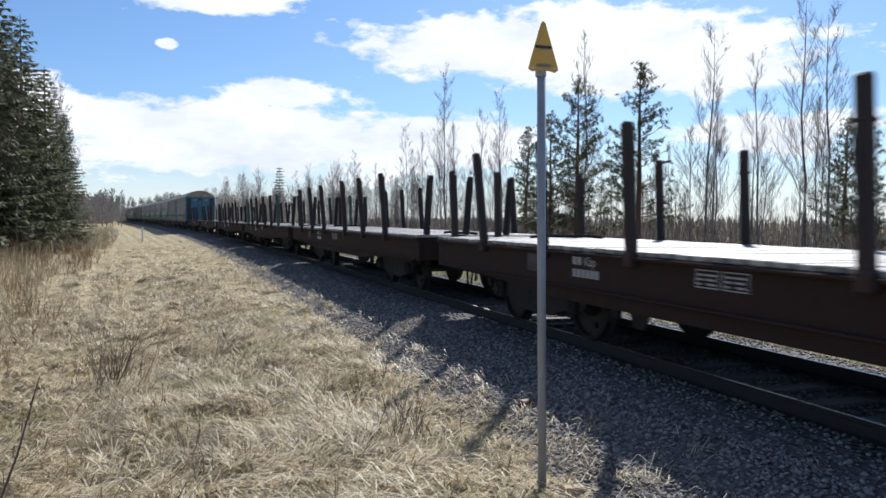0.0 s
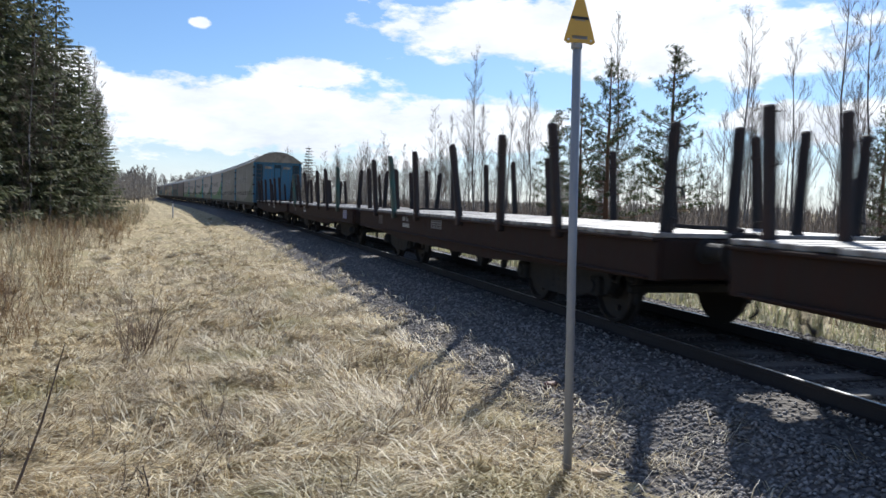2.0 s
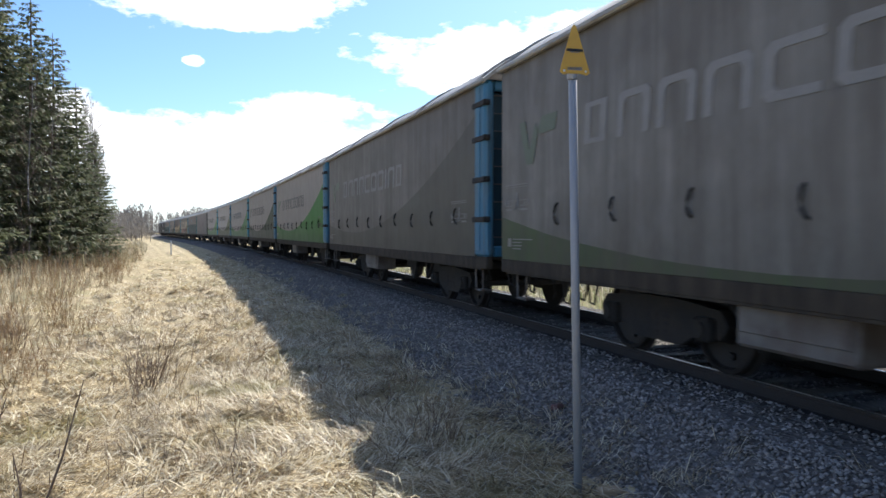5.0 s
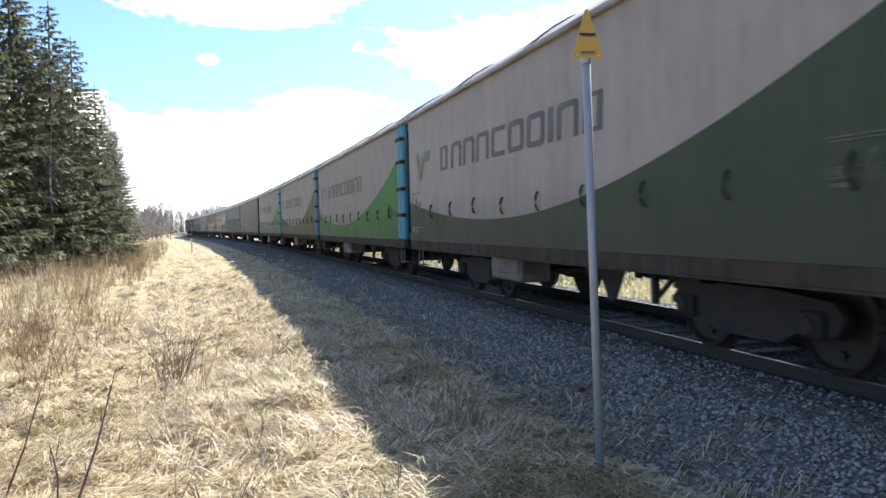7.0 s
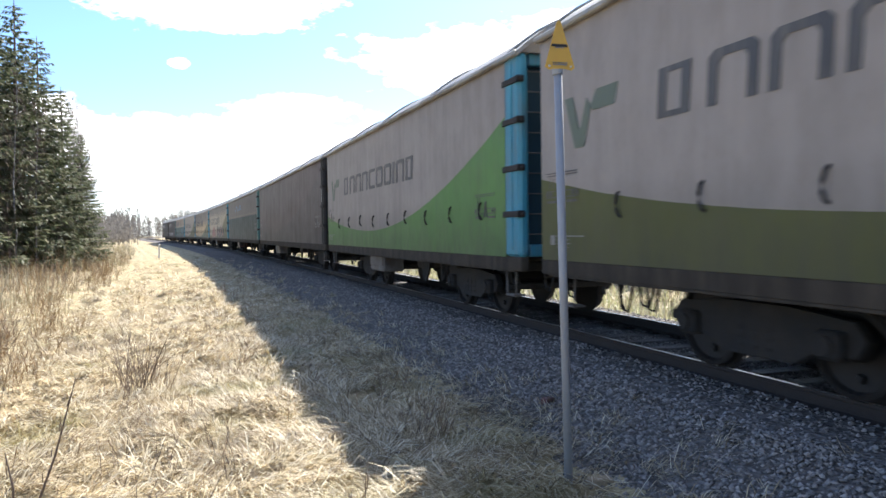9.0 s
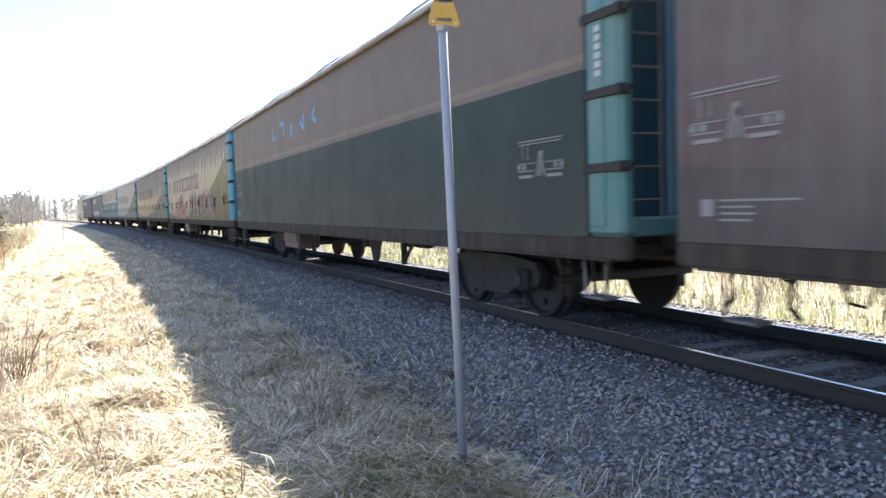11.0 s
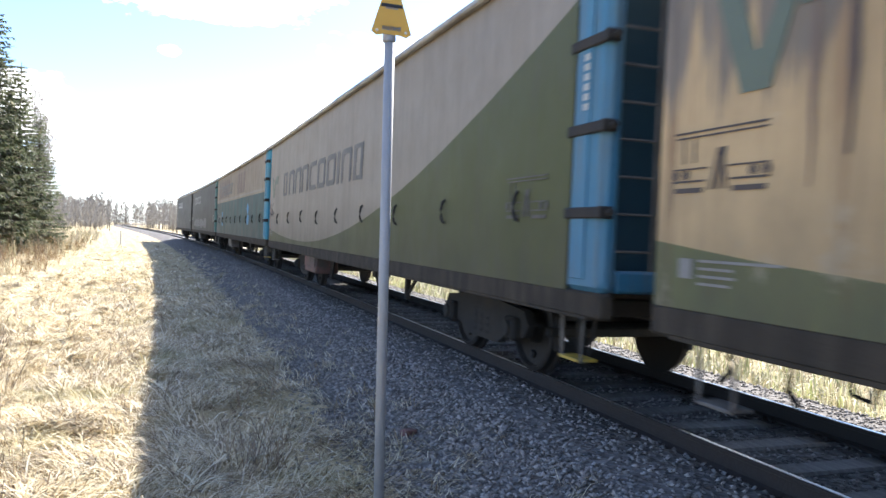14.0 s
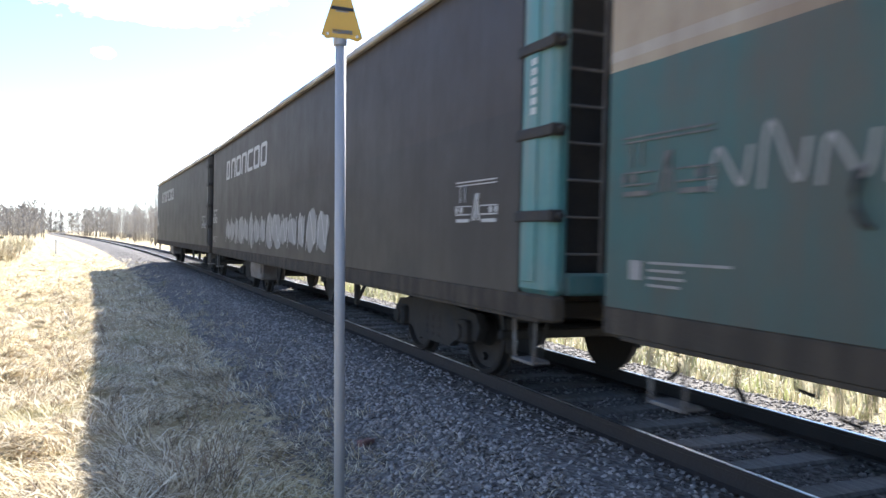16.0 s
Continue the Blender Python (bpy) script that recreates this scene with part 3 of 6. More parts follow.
def blades(name, label, category, mat, count, sfun, qfun, length, lift, width, seed, bunch=1, keep=None):
    """Grass as separate bent blades in one mesh."""
    r = np.random.default_rng(seed)
    nb = count // bunch
    s0, q0 = sfun(r, nb), qfun(r, nb)
    s = np.repeat(s0, bunch) + r.normal(0, 0.05, nb * bunch)
    q = np.repeat(q0, bunch) + r.normal(0, 0.05, nb * bunch)
    if keep is not None:
        ok = keep(s, q, r)
        s, q = s[ok], q[ok]
    n = len(s)
    x, y = on_track(s, q)
    z = height(s, q)
    comb = 2.4 * np.sin(x * 0.9 + 1.3 * np.sin(y * 0.7)) + 1.6 * np.cos(y * 1.1 + x * 0.35)
    a = comb + np.repeat(r.normal(0, 0.7, n // bunch + 1), bunch)[:n] + r.normal(0, 0.65, n)
    ln = length * r.uniform(0.45, 1.4, n)
    tall = np.clip(r.normal(lift, lift * 0.55, n), 0.03, 0.97)
    up, out = ln * tall, ln * np.sqrt(1 - tall * tall)
    d = np.stack([np.cos(a), np.sin(a)], 1)
    side = np.stack([-np.sin(a), np.cos(a)], 1) * (width * r.uniform(0.6, 1.4, n) * (1 + 0.05 * np.clip(s - 8, 0, 60)))[:, None]
    base = np.stack([x, y], 1)
    mid = base + d * (out * 0.45)[:, None]
    tip = base + d * out[:, None]
    zs = z - 0.01
    v = np.empty((n, 5, 3))
    v[:, 0, :2], v[:, 1, :2] = base - side, base + side
    v[:, 2, :2], v[:, 3, :2], v[:, 4, :2] = mid - side * 0.8, mid + side * 0.8, tip
    v[:, 0, 2] = v[:, 1, 2] = zs
    v[:, 2, 2] = v[:, 3, 2] = zs + up * 0.75 + 0.02
    v[:, 4, 2] = zs + up * r.uniform(0.55, 1.05, n)
    tri = np.array([(0, 1, 3), (0, 3, 2), (2, 3, 4)])
    f = (tri[None] + 5 * np.arange(n)[:, None, None]).reshape(-1, 3)
    return tagged(part(name, fast_mesh(name, v.reshape(-1, 3), f), mat), label, category, kind="stuff")


def ragged(s, q, r):
    x, y = on_track(s, q)
    edge = 3.12 + 0.35 * np.sin(1.7 * s) + 0.25 * np.sin(4.1 * s + 1)
    return (q > edge + r.normal(0, 0.22, len(s))) & (r.uniform(0, 1, len(s)) < 0.75 + 0.25 * np.sin(2.1 * x + 1.4 * y))


def clumped(s, q, r):
    x, y = on_track(s, q)
    return r.uniform(0, 1, len(s)) < 0.5 + 0.5 * np.sin(0.9 * x + 0.6 * np.sin(1.3 * y)) * np.cos(0.7 * y)


def verge_s(r, n):
    return 3.0 + r.exponential(9.5, n)


def verge_q(r, n):
    return 3.0 + r.gamma(1.6, 3.0, n)


blades("dead_grass", "flattened straw-coloured dead grass on the verge", "grass", "grass", 185000, verge_s, verge_q, 0.33, 0.17, 0.0048, 11, 11, ragged)
blades("standing_grass", "tufts of dry upright grass on the verge", "grass", "grass", 9000, verge_s, verge_q, 0.28, 0.42, 0.0022, 12, 23, ragged)
blades("tussock_grass", "drooping tussocks of long pale straw on the verge", "grass", "grass", 46000, verge_s, verge_q, 0.46, 0.17, 0.0042, 18, 46, ragged)
blades("far_verge_grass", "sunlit yellow-green grass beyond the track", "grass", "far_grass", 42000, lambda r, n: r.uniform(-4, 70, n), lambda r, n: -3.0 - r.gamma(1.5, 2.4, n), 0.40, 0.6, 0.008, 13, 7)
blades("undergrowth", "dense grey-brown leafless undergrowth between the birches", "undergrowth", "stalk_dark", 46000, lambda r, n: r.uniform(-8, 115, n), lambda r, n: -r.uniform(11, 42, n), 1.95, 0.9, 0.007, 15, 7)
blades("far_thicket", "low grey-brown thicket closing the view behind the wood", "thicket", "stalk_dark", 26000, lambda r, n: r.uniform(-60, 190, n), lambda r, n: -r.uniform(42, 72, n), 2.6, 0.9, 0.016, 17, 5)
blades("verge_undergrowth", "grey-brown brush at the foot of the spruces", "undergrowth", "stalk_pale", 15000, lambda r, n: r.uniform(22, 130, n), lambda r, n: 8.6 + r.gamma(2.0, 2.4, n), 0.85, 0.7, 0.0032, 16, 23, clumped)
blades("edge_grass", "sparse dry grass creeping over the gravel edge", "grass", "grass", 10000, near_s, lambda r, n: 3.05 + r.normal(0, 0.42, n), 0.24, 0.25, 0.003, 14, 13)


# ---- sign post ----
def build_sign():
    x, y, z = -0.592, 5.38, -0.44
    post = new("plough_sign")
    post.location, post.rotation_euler = (x, y, z), (0, radians(-1.2), radians(36))
    tagged(post, "grey galvanised pole with a yellow triangular snow-plough sign", "railway sign")
    part("pole", Geo().tube([(0, 0, -0.25), (0, 0, 1.5), (0.004, 0, 2.95)], 0.030, 16).mesh("pole", True), "galvanised", post)
    part("cap", Geo().lathe([(2.93, 0.036), (2.94, 0.038), (3.02, 0.038), (3.03, 0.030)], "z", 16).mesh("cap", True), "galvanised", post, "pale steel collar under the sign")
    tri = [(-0.118, 2.975), (-0.09, 2.955), (-0.045, 2.965), (0.045, 2.965), (0.09, 2.955), (0.118, 2.975), (0.095, 3.05), (0.018, 3.285), (0.006, 3.30), (-0.006, 3.30), (-0.018, 3.285), (-0.095, 3.05)]
    plate = part("sign_plate", Geo().plate(tri, -0.034, 0.004), "yellow", post, "yellow painted triangular plate")
    part("stripe", Geo().plate([(-0.066, 3.118), (0.066, 3.118), (0.061, 3.136), (-0.061, 3.136)], -0.0381, 0.002), "black", plate, "narrow black band")
    for bx in (-0.085, 0.085):
        part("bolt", Geo().lathe([(-0.045, 0.007), (-0.038, 0.009), (-0.034, 0.009)], "y", 8, (bx, 0, 2.982)), "white", plate)
    for bz, bw in ((3.0, 0.12), (3.12, 0.08)):
        part("bracket", Geo().box(0, -0.032, bz, bw, 0.012, 0.03, 0.003), "galvanised", post)
    return post


build_sign()


def build_markers():
    m = new("kilometre_marker")
    m.location = (-40.2, 56.7, -0.75)
    tagged(m, "short white marker post beside the track", "marker post")
    part("stake", Geo().box(0, 0, 0.6, 0.12, 0.10, 1.5, 0.02), "white", m)
    def lying(name, label, category, x, y, rz, sx, sy, sz, mat):
        s, q = nearest_line(x, y)
        z = float(height(np.array([s]), np.array([q]))[0])
        tagged(part(name, Geo().box(0, 0, sz * 0.4, sx, sy, sz, 0.012), mat, m=pose(x, y, z, 4, 5, rz)), label, category)
    lying("wood_block", "broken piece of pale weathered board on the gravel", "wood block", -0.38, 5.42, 42, 0.19, 0.09, 0.06, "pale_board")
    lying("broken_brick", "weathered reddish piece of brick on the gravel", "brick", -1.0, 7.4, 70, 0.16, 0.08, 0.06, "box_red")


build_markers()


# ---- plants ----
def twig_tree(seed, tall, trunk_r, levels, spread, first, droop=0.0, sides=4, forks=4, upright=0.55):
    """Bare deciduous tree: trunk and limbs that fork into finer and finer twigs. Returns trunk and crown geometry."""
    r = random.Random(seed)
    trunk, crown = Geo(), Geo()
    pts, p = [], Vector((0, 0, -0.3))
    n = 9
    for i in range(n):
        pts.append(p.copy())
        p = p + Vector((r.uniform(-1, 1) * 0.012 * tall, r.uniform(-1, 1) * 0.012 * tall, tall / (n - 1)))
    rad = [trunk_r * (1 - 0.93 * i / (n - 1)) + 0.006 for i in range(n)]
    trunk.tube(pts, rad, 7)

    def limb(start, way, length, radius, level):
        k = 3 if level > 1 else 4
        q, d, line = start.copy(), way.normalized(), [start.copy()]
        for _ in range(k):
            d = (d + Vector((r.uniform(-1, 1), r.uniform(-1, 1), r.uniform(-0.6, 1))) * 0.13 + Vector((0, 0, 0.10 - droop * (level > 1)))).normalized()
            q = q + d * (length / k)
            line.append(q.copy())
        crown.tube(line, [radius * (1 - 0.75 * i / k) + 0.0022 for i in range(k + 1)], 3 if level else sides, False)
        if level < levels:
            for _ in range(forks + (level == 0)):
                t = r.uniform(0.25, 1.0)
                i = min(k - 1, int(t * k))
                b = line[i].lerp(line[i + 1], t * k - i)
                a = Vector((r.uniform(-1, 1), r.uniform(-1, 1), r.uniform(-0.3, 0.9)))
                limb(b, (d * 0.9 + a * spread).normalized(), length * r.uniform(0.35, 0.62), radius * 0.42, level + 1)

    count = int(15 + tall)
    for i in range(count):
        t = first + (1 - first) * (i + r.random()) / count
        k = min(n - 2, int(t * (n - 1)))
        b = pts[k].lerp(pts[k + 1], t * (n - 1) - k)
        a = r.uniform(0, 6.283)
        limb(b, Vector((math.cos(a), math.sin(a), upright + 0.7 * t)), tall * 0.17 * (1.15 - t) + 0.3, trunk_r * 0.13 * (1.1 - t) + 0.003, 0)
    return trunk, crown


def tree_thing(name, label, category, trunk, crown, bark, leaf, x, y, z, rz=0.0, size=1.0):
    t = new(name)
    t.matrix_basis = pose(x, y, z, 0, 0, rz) @ Matrix.Diagonal((size, size, size, 1))
    tagged(t, label, category)
    part("trunk", trunk.mesh("trunk", True), bark, t)
    part("crown", crown.mesh("crown"), leaf, t)
    return t


def fan(g, p, d, ln, wd, r):
    """A small flat spray of needles: a tapered leaf-like quad."""
    side = d.cross(Vector((r.uniform(-0.5, 0.5), r.uniform(-0.5, 0.5), 1))).normalized() * wd
    tip = p + d * ln
    g.add([p - side * 0.3, p + side * 0.3, p + d * ln * 0.55 + side, tip, p + d * ln * 0.55 - side], [(0, 1, 2, 3, 4)])


def spruce_geo(seed, tall, reach, bare=0.03, light=False):
    r = random.Random(seed)
    trunk, crown = Geo(), Geo()
    trunk.tube([(0, 0, -0.3), (0.05, 0, tall * 0.5), (0, 0.04, tall)], [tall * 0.014, tall * 0.009, 0.02], 7)
    z = bare * tall
    while z < tall * 0.985:
        k = z / tall
        ln = reach * (1 - k) ** 0.8 * (0.75 + 0.25 * r.random()) + 0.25
        m = 6 if k < 0.8 else 4
        a0 = r.uniform(0, 6.28)
        for i in range(m):
            a = a0 + 6.283 * i / m + r.uniform(-0.3, 0.3)
            l2 = ln * r.uniform(0.7, 1.12)
            d = Vector((math.cos(a), math.sin(a), 0))
            sag = 0.36 - 0.5 * k
            line = [Vector((0, 0, z)) + d * (l2 * t) + Vector((0, 0, -sag * l2 * (t - 0.45 * t * t) + 0.16 * l2 * max(0, t - 0.6))) for t in (0, 0.33, 0.66, 1.0)]
            trunk.tube(line, [0.03 * (1 - k) + 0.008, 0.02, 0.012, 0.005], 3, False)
            steps = max(3, int(l2 * (3 if light else 8)))
            for j in range(steps):
                t = 0.15 + 0.85 * (j + r.random()) / steps
                q = min(2, int(t * 3))
                p = line[q].lerp(line[q + 1], t * 3 - q)
                for sgn in ((-1, 1, 0) if light else (-1, 1, 0, 0.4, -0.5, 0.7)):
                    w = (d * r.uniform(0.5, 1.0) + Vector((-d.y, d.x, 0)) * sgn * r.uniform(0.5, 1.1) + Vector((0, 0, r.uniform(-1.1, 0.1)))).normalized()
                    fan(crown, p, w, r.uniform(0.22, 0.55) * (0.6 + 0.5 * (1 - k)), r.uniform(0.025, 0.065) * (2 if light else 1), r)
        z += (tall * 0.019 + 0.05) * (1.7 if light else 1)
    return trunk, crown


def pine_geo(seed, tall, reach, first=0.3, narrow=0.0):
    r = random.Random(seed)
    trunk, crown = Geo(), Geo()
    trunk.tube([(0, 0, -0.3), (0.08, -0.05, tall * 0.4), (-0.05, 0.05, tall * 0.75), (0, 0, tall)], [tall * 0.016, tall * 0.012, tall * 0.006, 0.02], 8)
    n = int(tall * 9)
    for i in range(n):
        k = first + (1 - first) * (i + 0.5) / n
        prof = min(1.0, ((1 - k) / (1 - first)) ** 0.75 * 1.1 + 0.04)
        ln = reach * prof * r.uniform(0.45, 1.15) + 0.2
        a = r.uniform(0, 6.283)
        d = Vector((math.cos(a), math.sin(a), r.uniform(-0.05, 0.25) + 0.45 * k * k)).normalized()
        b = Vector((0, 0, tall * k))
        line = [b, b + d * ln * 0.5, b + d * ln + Vector((0, 0, 0.12 * ln))]
        trunk.tube(line, [0.03 * (1.2 - k) + 0.008, 0.018, 0.006], 3, False)
        for c in range(max(5, int(ln * 9))):
            t = r.uniform(0.3, 1.05)
            p = line[0].lerp(line[2], t) + Vector((r.gauss(0, 0.12), r.gauss(0, 0.12), r.gauss(0, 0.06)))
            for _ in range(17):
                w = Vector((r.gauss(0, 1), r.gauss(0, 1), r.gauss(0.35, 0.7))).normalized()
                fan(crown, p, w, r.uniform(0.10, 0.22), r.uniform(0.009, 0.02), r)
    return trunk, crown


TREES = {}


def tree(kind, x, y, tall, size=None):
    """Places a tree of a kind; each kind has a few builds that are shared."""
    variant = len(TREES) % 3 if kind != "pine" else len(TREES) % 2
    TREES[(kind, x, y)] = 1
    s, q = nearest_line(x, y)
    z = float(height(np.array([s]), np.array([q]))[0])
    key = (kind, variant)
    base = {"spruce": 17.0, "pine": 9.5, "birch": 11.0, "sapling": 4.5}[kind]
    rz = (x * 37 + y * 53) % 360
    if key in TREE_STOCK:
        return place_copy(TREE_STOCK[key], x, y, z, rz, tall / base)
    if kind == "spruce":
        t = tree_thing("spruce_tree", "tall dark green spruce with drooping boughs at the wood's edge", "spruce tree", *spruce_geo(20 + variant, base, 4.3), "spruce_bark", "needle", x, y, z, rz, tall / base)
    elif kind == "pine":
        t = tree_thing("pine_tree", "young pine with open dark green needle crown", "pine tree", *pine_geo(31 + variant, base, 2.6 - 0.7 * variant, 0.16 + 0.05 * variant), "pine_bark", "pine_needle", x, y, z, rz, tall / base)
    elif kind == "birch":
        t = tree_thing("birch_tree", "leafless birch with thin pale trunk and fine twigs", "birch tree", *twig_tree(41 + variant, base, 0.065, 2, 0.8, 0.28, 0.04, 4, 6, 0.75), "birch_bark", "twig", x, y, z, rz, tall / base)
    else:
        t = tree_thing("bare_sapling", "leafless young alder with many upright twigs", "young tree", *twig_tree(51 + variant, base, 0.035, 2, 0.8, 0.08, 0.0, 3, 4, 1.0), "twig", "twig", x, y, z, rz, tall / base)
    TREE_STOCK[key] = t
    return t


TREE_STOCK = {}


def place_copy(ob, x, y, z, rz, size):
    made = copy_thing(ob, pose(x, y, z, 0, 0, rz))
    made.scale = (size, size, size)
    return made


# trees beyond the track: kind, x, y, height
for row in (("pine", -3.0, 41.9, 10.0), ("pine", 0.2, 40.0, 10.3), ("birch", 2.9, 35.9, 11.2), ("birch", 5.7, 39.6, 10.6), ("birch", 6.8, 33.3, 11.6),
            ("birch", 8.1, 35.1, 11.5), ("birch", -16.7, 68.0, 16.0), ("birch", -9.8, 59.2, 12.6), ("birch", -12.3, 60.8, 11.3), ("pine", -7.8, 57.5, 9.3),
            ("birch", -3.2, 49.9, 14.2), ("birch", 4.4, 43.8, 9.4), ("pine", 10.1, 38.7, 7.3), ("pine", 10.9, 44.9, 7.8), ("pine", -4.6, 43.5, 8.4)):
    tree(*row)
_r = random.Random(5)
for i in range(50):
    s_ = 14 + i * 2.0 + _r.uniform(-1, 1)
    q_ = -(15 + _r.random() ** 1.5 * 16) if s_ < 75 else -(10 + _r.random() * 16)
    x_, y_ = on_track(s_, q_)
    tree("birch", float(x_), float(y_), _r.uniform(6.0, 9.5) * (1.0 if s_ < 60 else 1.15))
for i in range(36):
    s_, q_ = _r.uniform(-2, 95), -(10.5 + _r.random() * 9)
    x_, y_ = on_track(s_, q_)
    tree("sapling", float(x_), float(y_), _r.uniform(2.0, 3.8))
# the wood on the viewer's side
for row in (("spruce", -34.4, 33.0, 17.5), ("spruce", -34.9, 36.2, 15.5), ("spruce", -35.6, 38.6, 14.2), ("spruce", -36.0, 41.0, 11.6), ("spruce", -37.0, 43.8, 9.0), ("spruce", -38.5, 37.5, 17.0),
            ("spruce", -33.5, 29.5, 16.5), ("spruce", -40.5, 42.0, 14.5), ("spruce", -32.0, 26.0, 18.0), ("spruce", -42.0, 46.5, 9.5), ("spruce", -44.0, 48.5, 12.0), ("birch", -31.6, 32.4, 10.5), ("birch", -32.8, 35.0, 9.5),
            ("birch", -40.5, 47.6, 11.8), ("birch", -43.0, 50.5, 12.6), ("birch", -46.0, 54.0, 12.5), ("birch", -49.5, 58.0, 12.0), ("birch", -52.0, 62.5, 12.5), ("birch", -56.0, 66.0, 12.0), ("birch", -61.0, 71.0, 12.0),
            ("sapling", -38.0, 45.6, 4.4), ("sapling", -33.6, 37.6, 4.0), ("sapling", -31.0, 31.5, 4.2)):
    tree(*row)


def hazy_tree_geo(seed, tall, wide=1.0, thick=1.0):
    """A distant leafless tree: thin trunk and a fine spray of twigs."""
    r = random.Random(seed)
    g = Geo()
    g.tube([(0, 0, -0.5), (0.1, 0.05, tall * 0.5), (0, 0, tall * 0.95)], [tall * 0.011, tall * 0.007, 0.015], 4)
    for _ in range(int(230 * thick)):
        k = 0.10 + 0.90 * r.random() ** 0.8
        reach = tall * 0.17 * math.sin(min(1.0, (1.04 - k) * 1.35) * 1.57)
        a, o = r.uniform(0, 6.28), r.random() ** 0.6
        p = Vector((math.cos(a) * reach * o, math.sin(a) * reach * o, tall * k * 0.97))
        d = Vector((math.cos(a) * r.uniform(0, 0.8), math.sin(a) * r.uniform(0, 0.8), r.uniform(0.4, 1.2))).normalized()
        fan(g, p, d, r.uniform(0.5, 1.3), r.uniform(0.015, 0.045) * wide, r)
    return g


def far_wood(name, label, places, seed, wide=1.0, thick=1.0):
    """Distant trees in one mesh."""
    r = np.random.default_rng(seed)
    packs = []
    t1, c1 = spruce_geo(seed, 10.0, 2.6, light=True)
    sp = Geo().add(t1.v, t1.f).add(c1.v, c1.f)
    for g in (hazy_tree_geo(seed, 10.0, wide, thick), hazy_tree_geo(seed + 50, 10.0, wide, thick), sp):
        tri = np.array([(f[0], f[i], f[i + 1]) for f in g.f for i in range(1, len(f) - 1)])
        packs.append((np.array(g.v), tri))
    vs, ts, k = [], [], 0
    for n, (x, y, z, h, dark) in enumerate(places):
        v, t = packs[2 if dark else n % 2]
        a = r.uniform(0, 6.28)
        c, s = math.cos(a), math.sin(a)
        w = v * (h / 10.0)
        vs.append(np.stack([w[:, 0] * c - w[:, 1] * s + x, w[:, 0] * s + w[:, 1] * c + y, w[:, 2] + z], 1))
        ts.append(t + k)
        k += len(v)
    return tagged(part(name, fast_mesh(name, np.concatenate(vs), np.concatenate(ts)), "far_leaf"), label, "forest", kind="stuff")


# grey-brown with distance haze mixed into it, for trunks, twigs and needles alike
M["far_leaf"] = leafy("far_wood_hazed", [(0, (0.15, 0.14, 0.13)), (0.5, (0.22, 0.205, 0.19)), (1, (0.30, 0.28, 0.25))], 0.9, glow=0.35)
_far = []
for i in range(420):
    s_, q_ = _r.uniform(165, 260), _r.uniform(6, 75)
    x_, y_ = on_track(s_, q_)
    _far.append((float(x_), float(y_), -0.8, _r.uniform(4.5, 8.0), _r.random() < 0.05))
for i in range(330):
    s_, q_ = _r.uniform(262, 345), _r.choice((-1, 1)) * _r.uniform(6, 55)
    x_, y_ = on_track(s_, q_)
    _far.append((float(x_), float(y_), -0.8, _r.uniform(7.0, 10.5), _r.random() < 0.05))
for i in range(60):
    x_, y_ = on_track(_r.uniform(378, 400), _r.uniform(-16, 16))
    _far.append((float(x_), float(y_), -0.8, _r.uniform(8, 11.5), _r.random() < 0.1))
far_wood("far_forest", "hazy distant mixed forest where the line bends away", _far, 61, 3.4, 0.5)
_far = []
for i in range(270):
    s_, q_ = _r.uniform(88, 240), -_r.uniform(9, 36)
    x_, y_ = on_track(s_, q_)
    _far.append((float(x_), float(y_), -0.8, _r.uniform(5.0, 9.5), _r.random() < 0.04))
far_wood("lineside_forest", "leafless grey-brown wood along the far side of the line", _far, 62, 0.75)
_far = []
for i in range(230):
    s_, q_ = _r.uniform(-50, 100), -_r.uniform(28, 55)
    x_, y_ = on_track(s_, q_)
    _far.append((float(x_), float(y_), -0.8, _r.uniform(4, 7.5), _r.random() < 0.06))
far_wood("deep_forest", "deep grey-brown wood behind the front row of birches", _far, 63, 0.6)
_far = []
for i in range(70):
    s_, q_ = _r.uniform(-60, 150), _r.uniform(40, 75)
    x_, y_ = on_track(s_, q_)
    _far.append((float(x_), float(y_), -0.5, _r.uniform(8, 13), _r.random() < 0.45))
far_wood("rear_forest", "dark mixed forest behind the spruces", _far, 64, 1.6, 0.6)


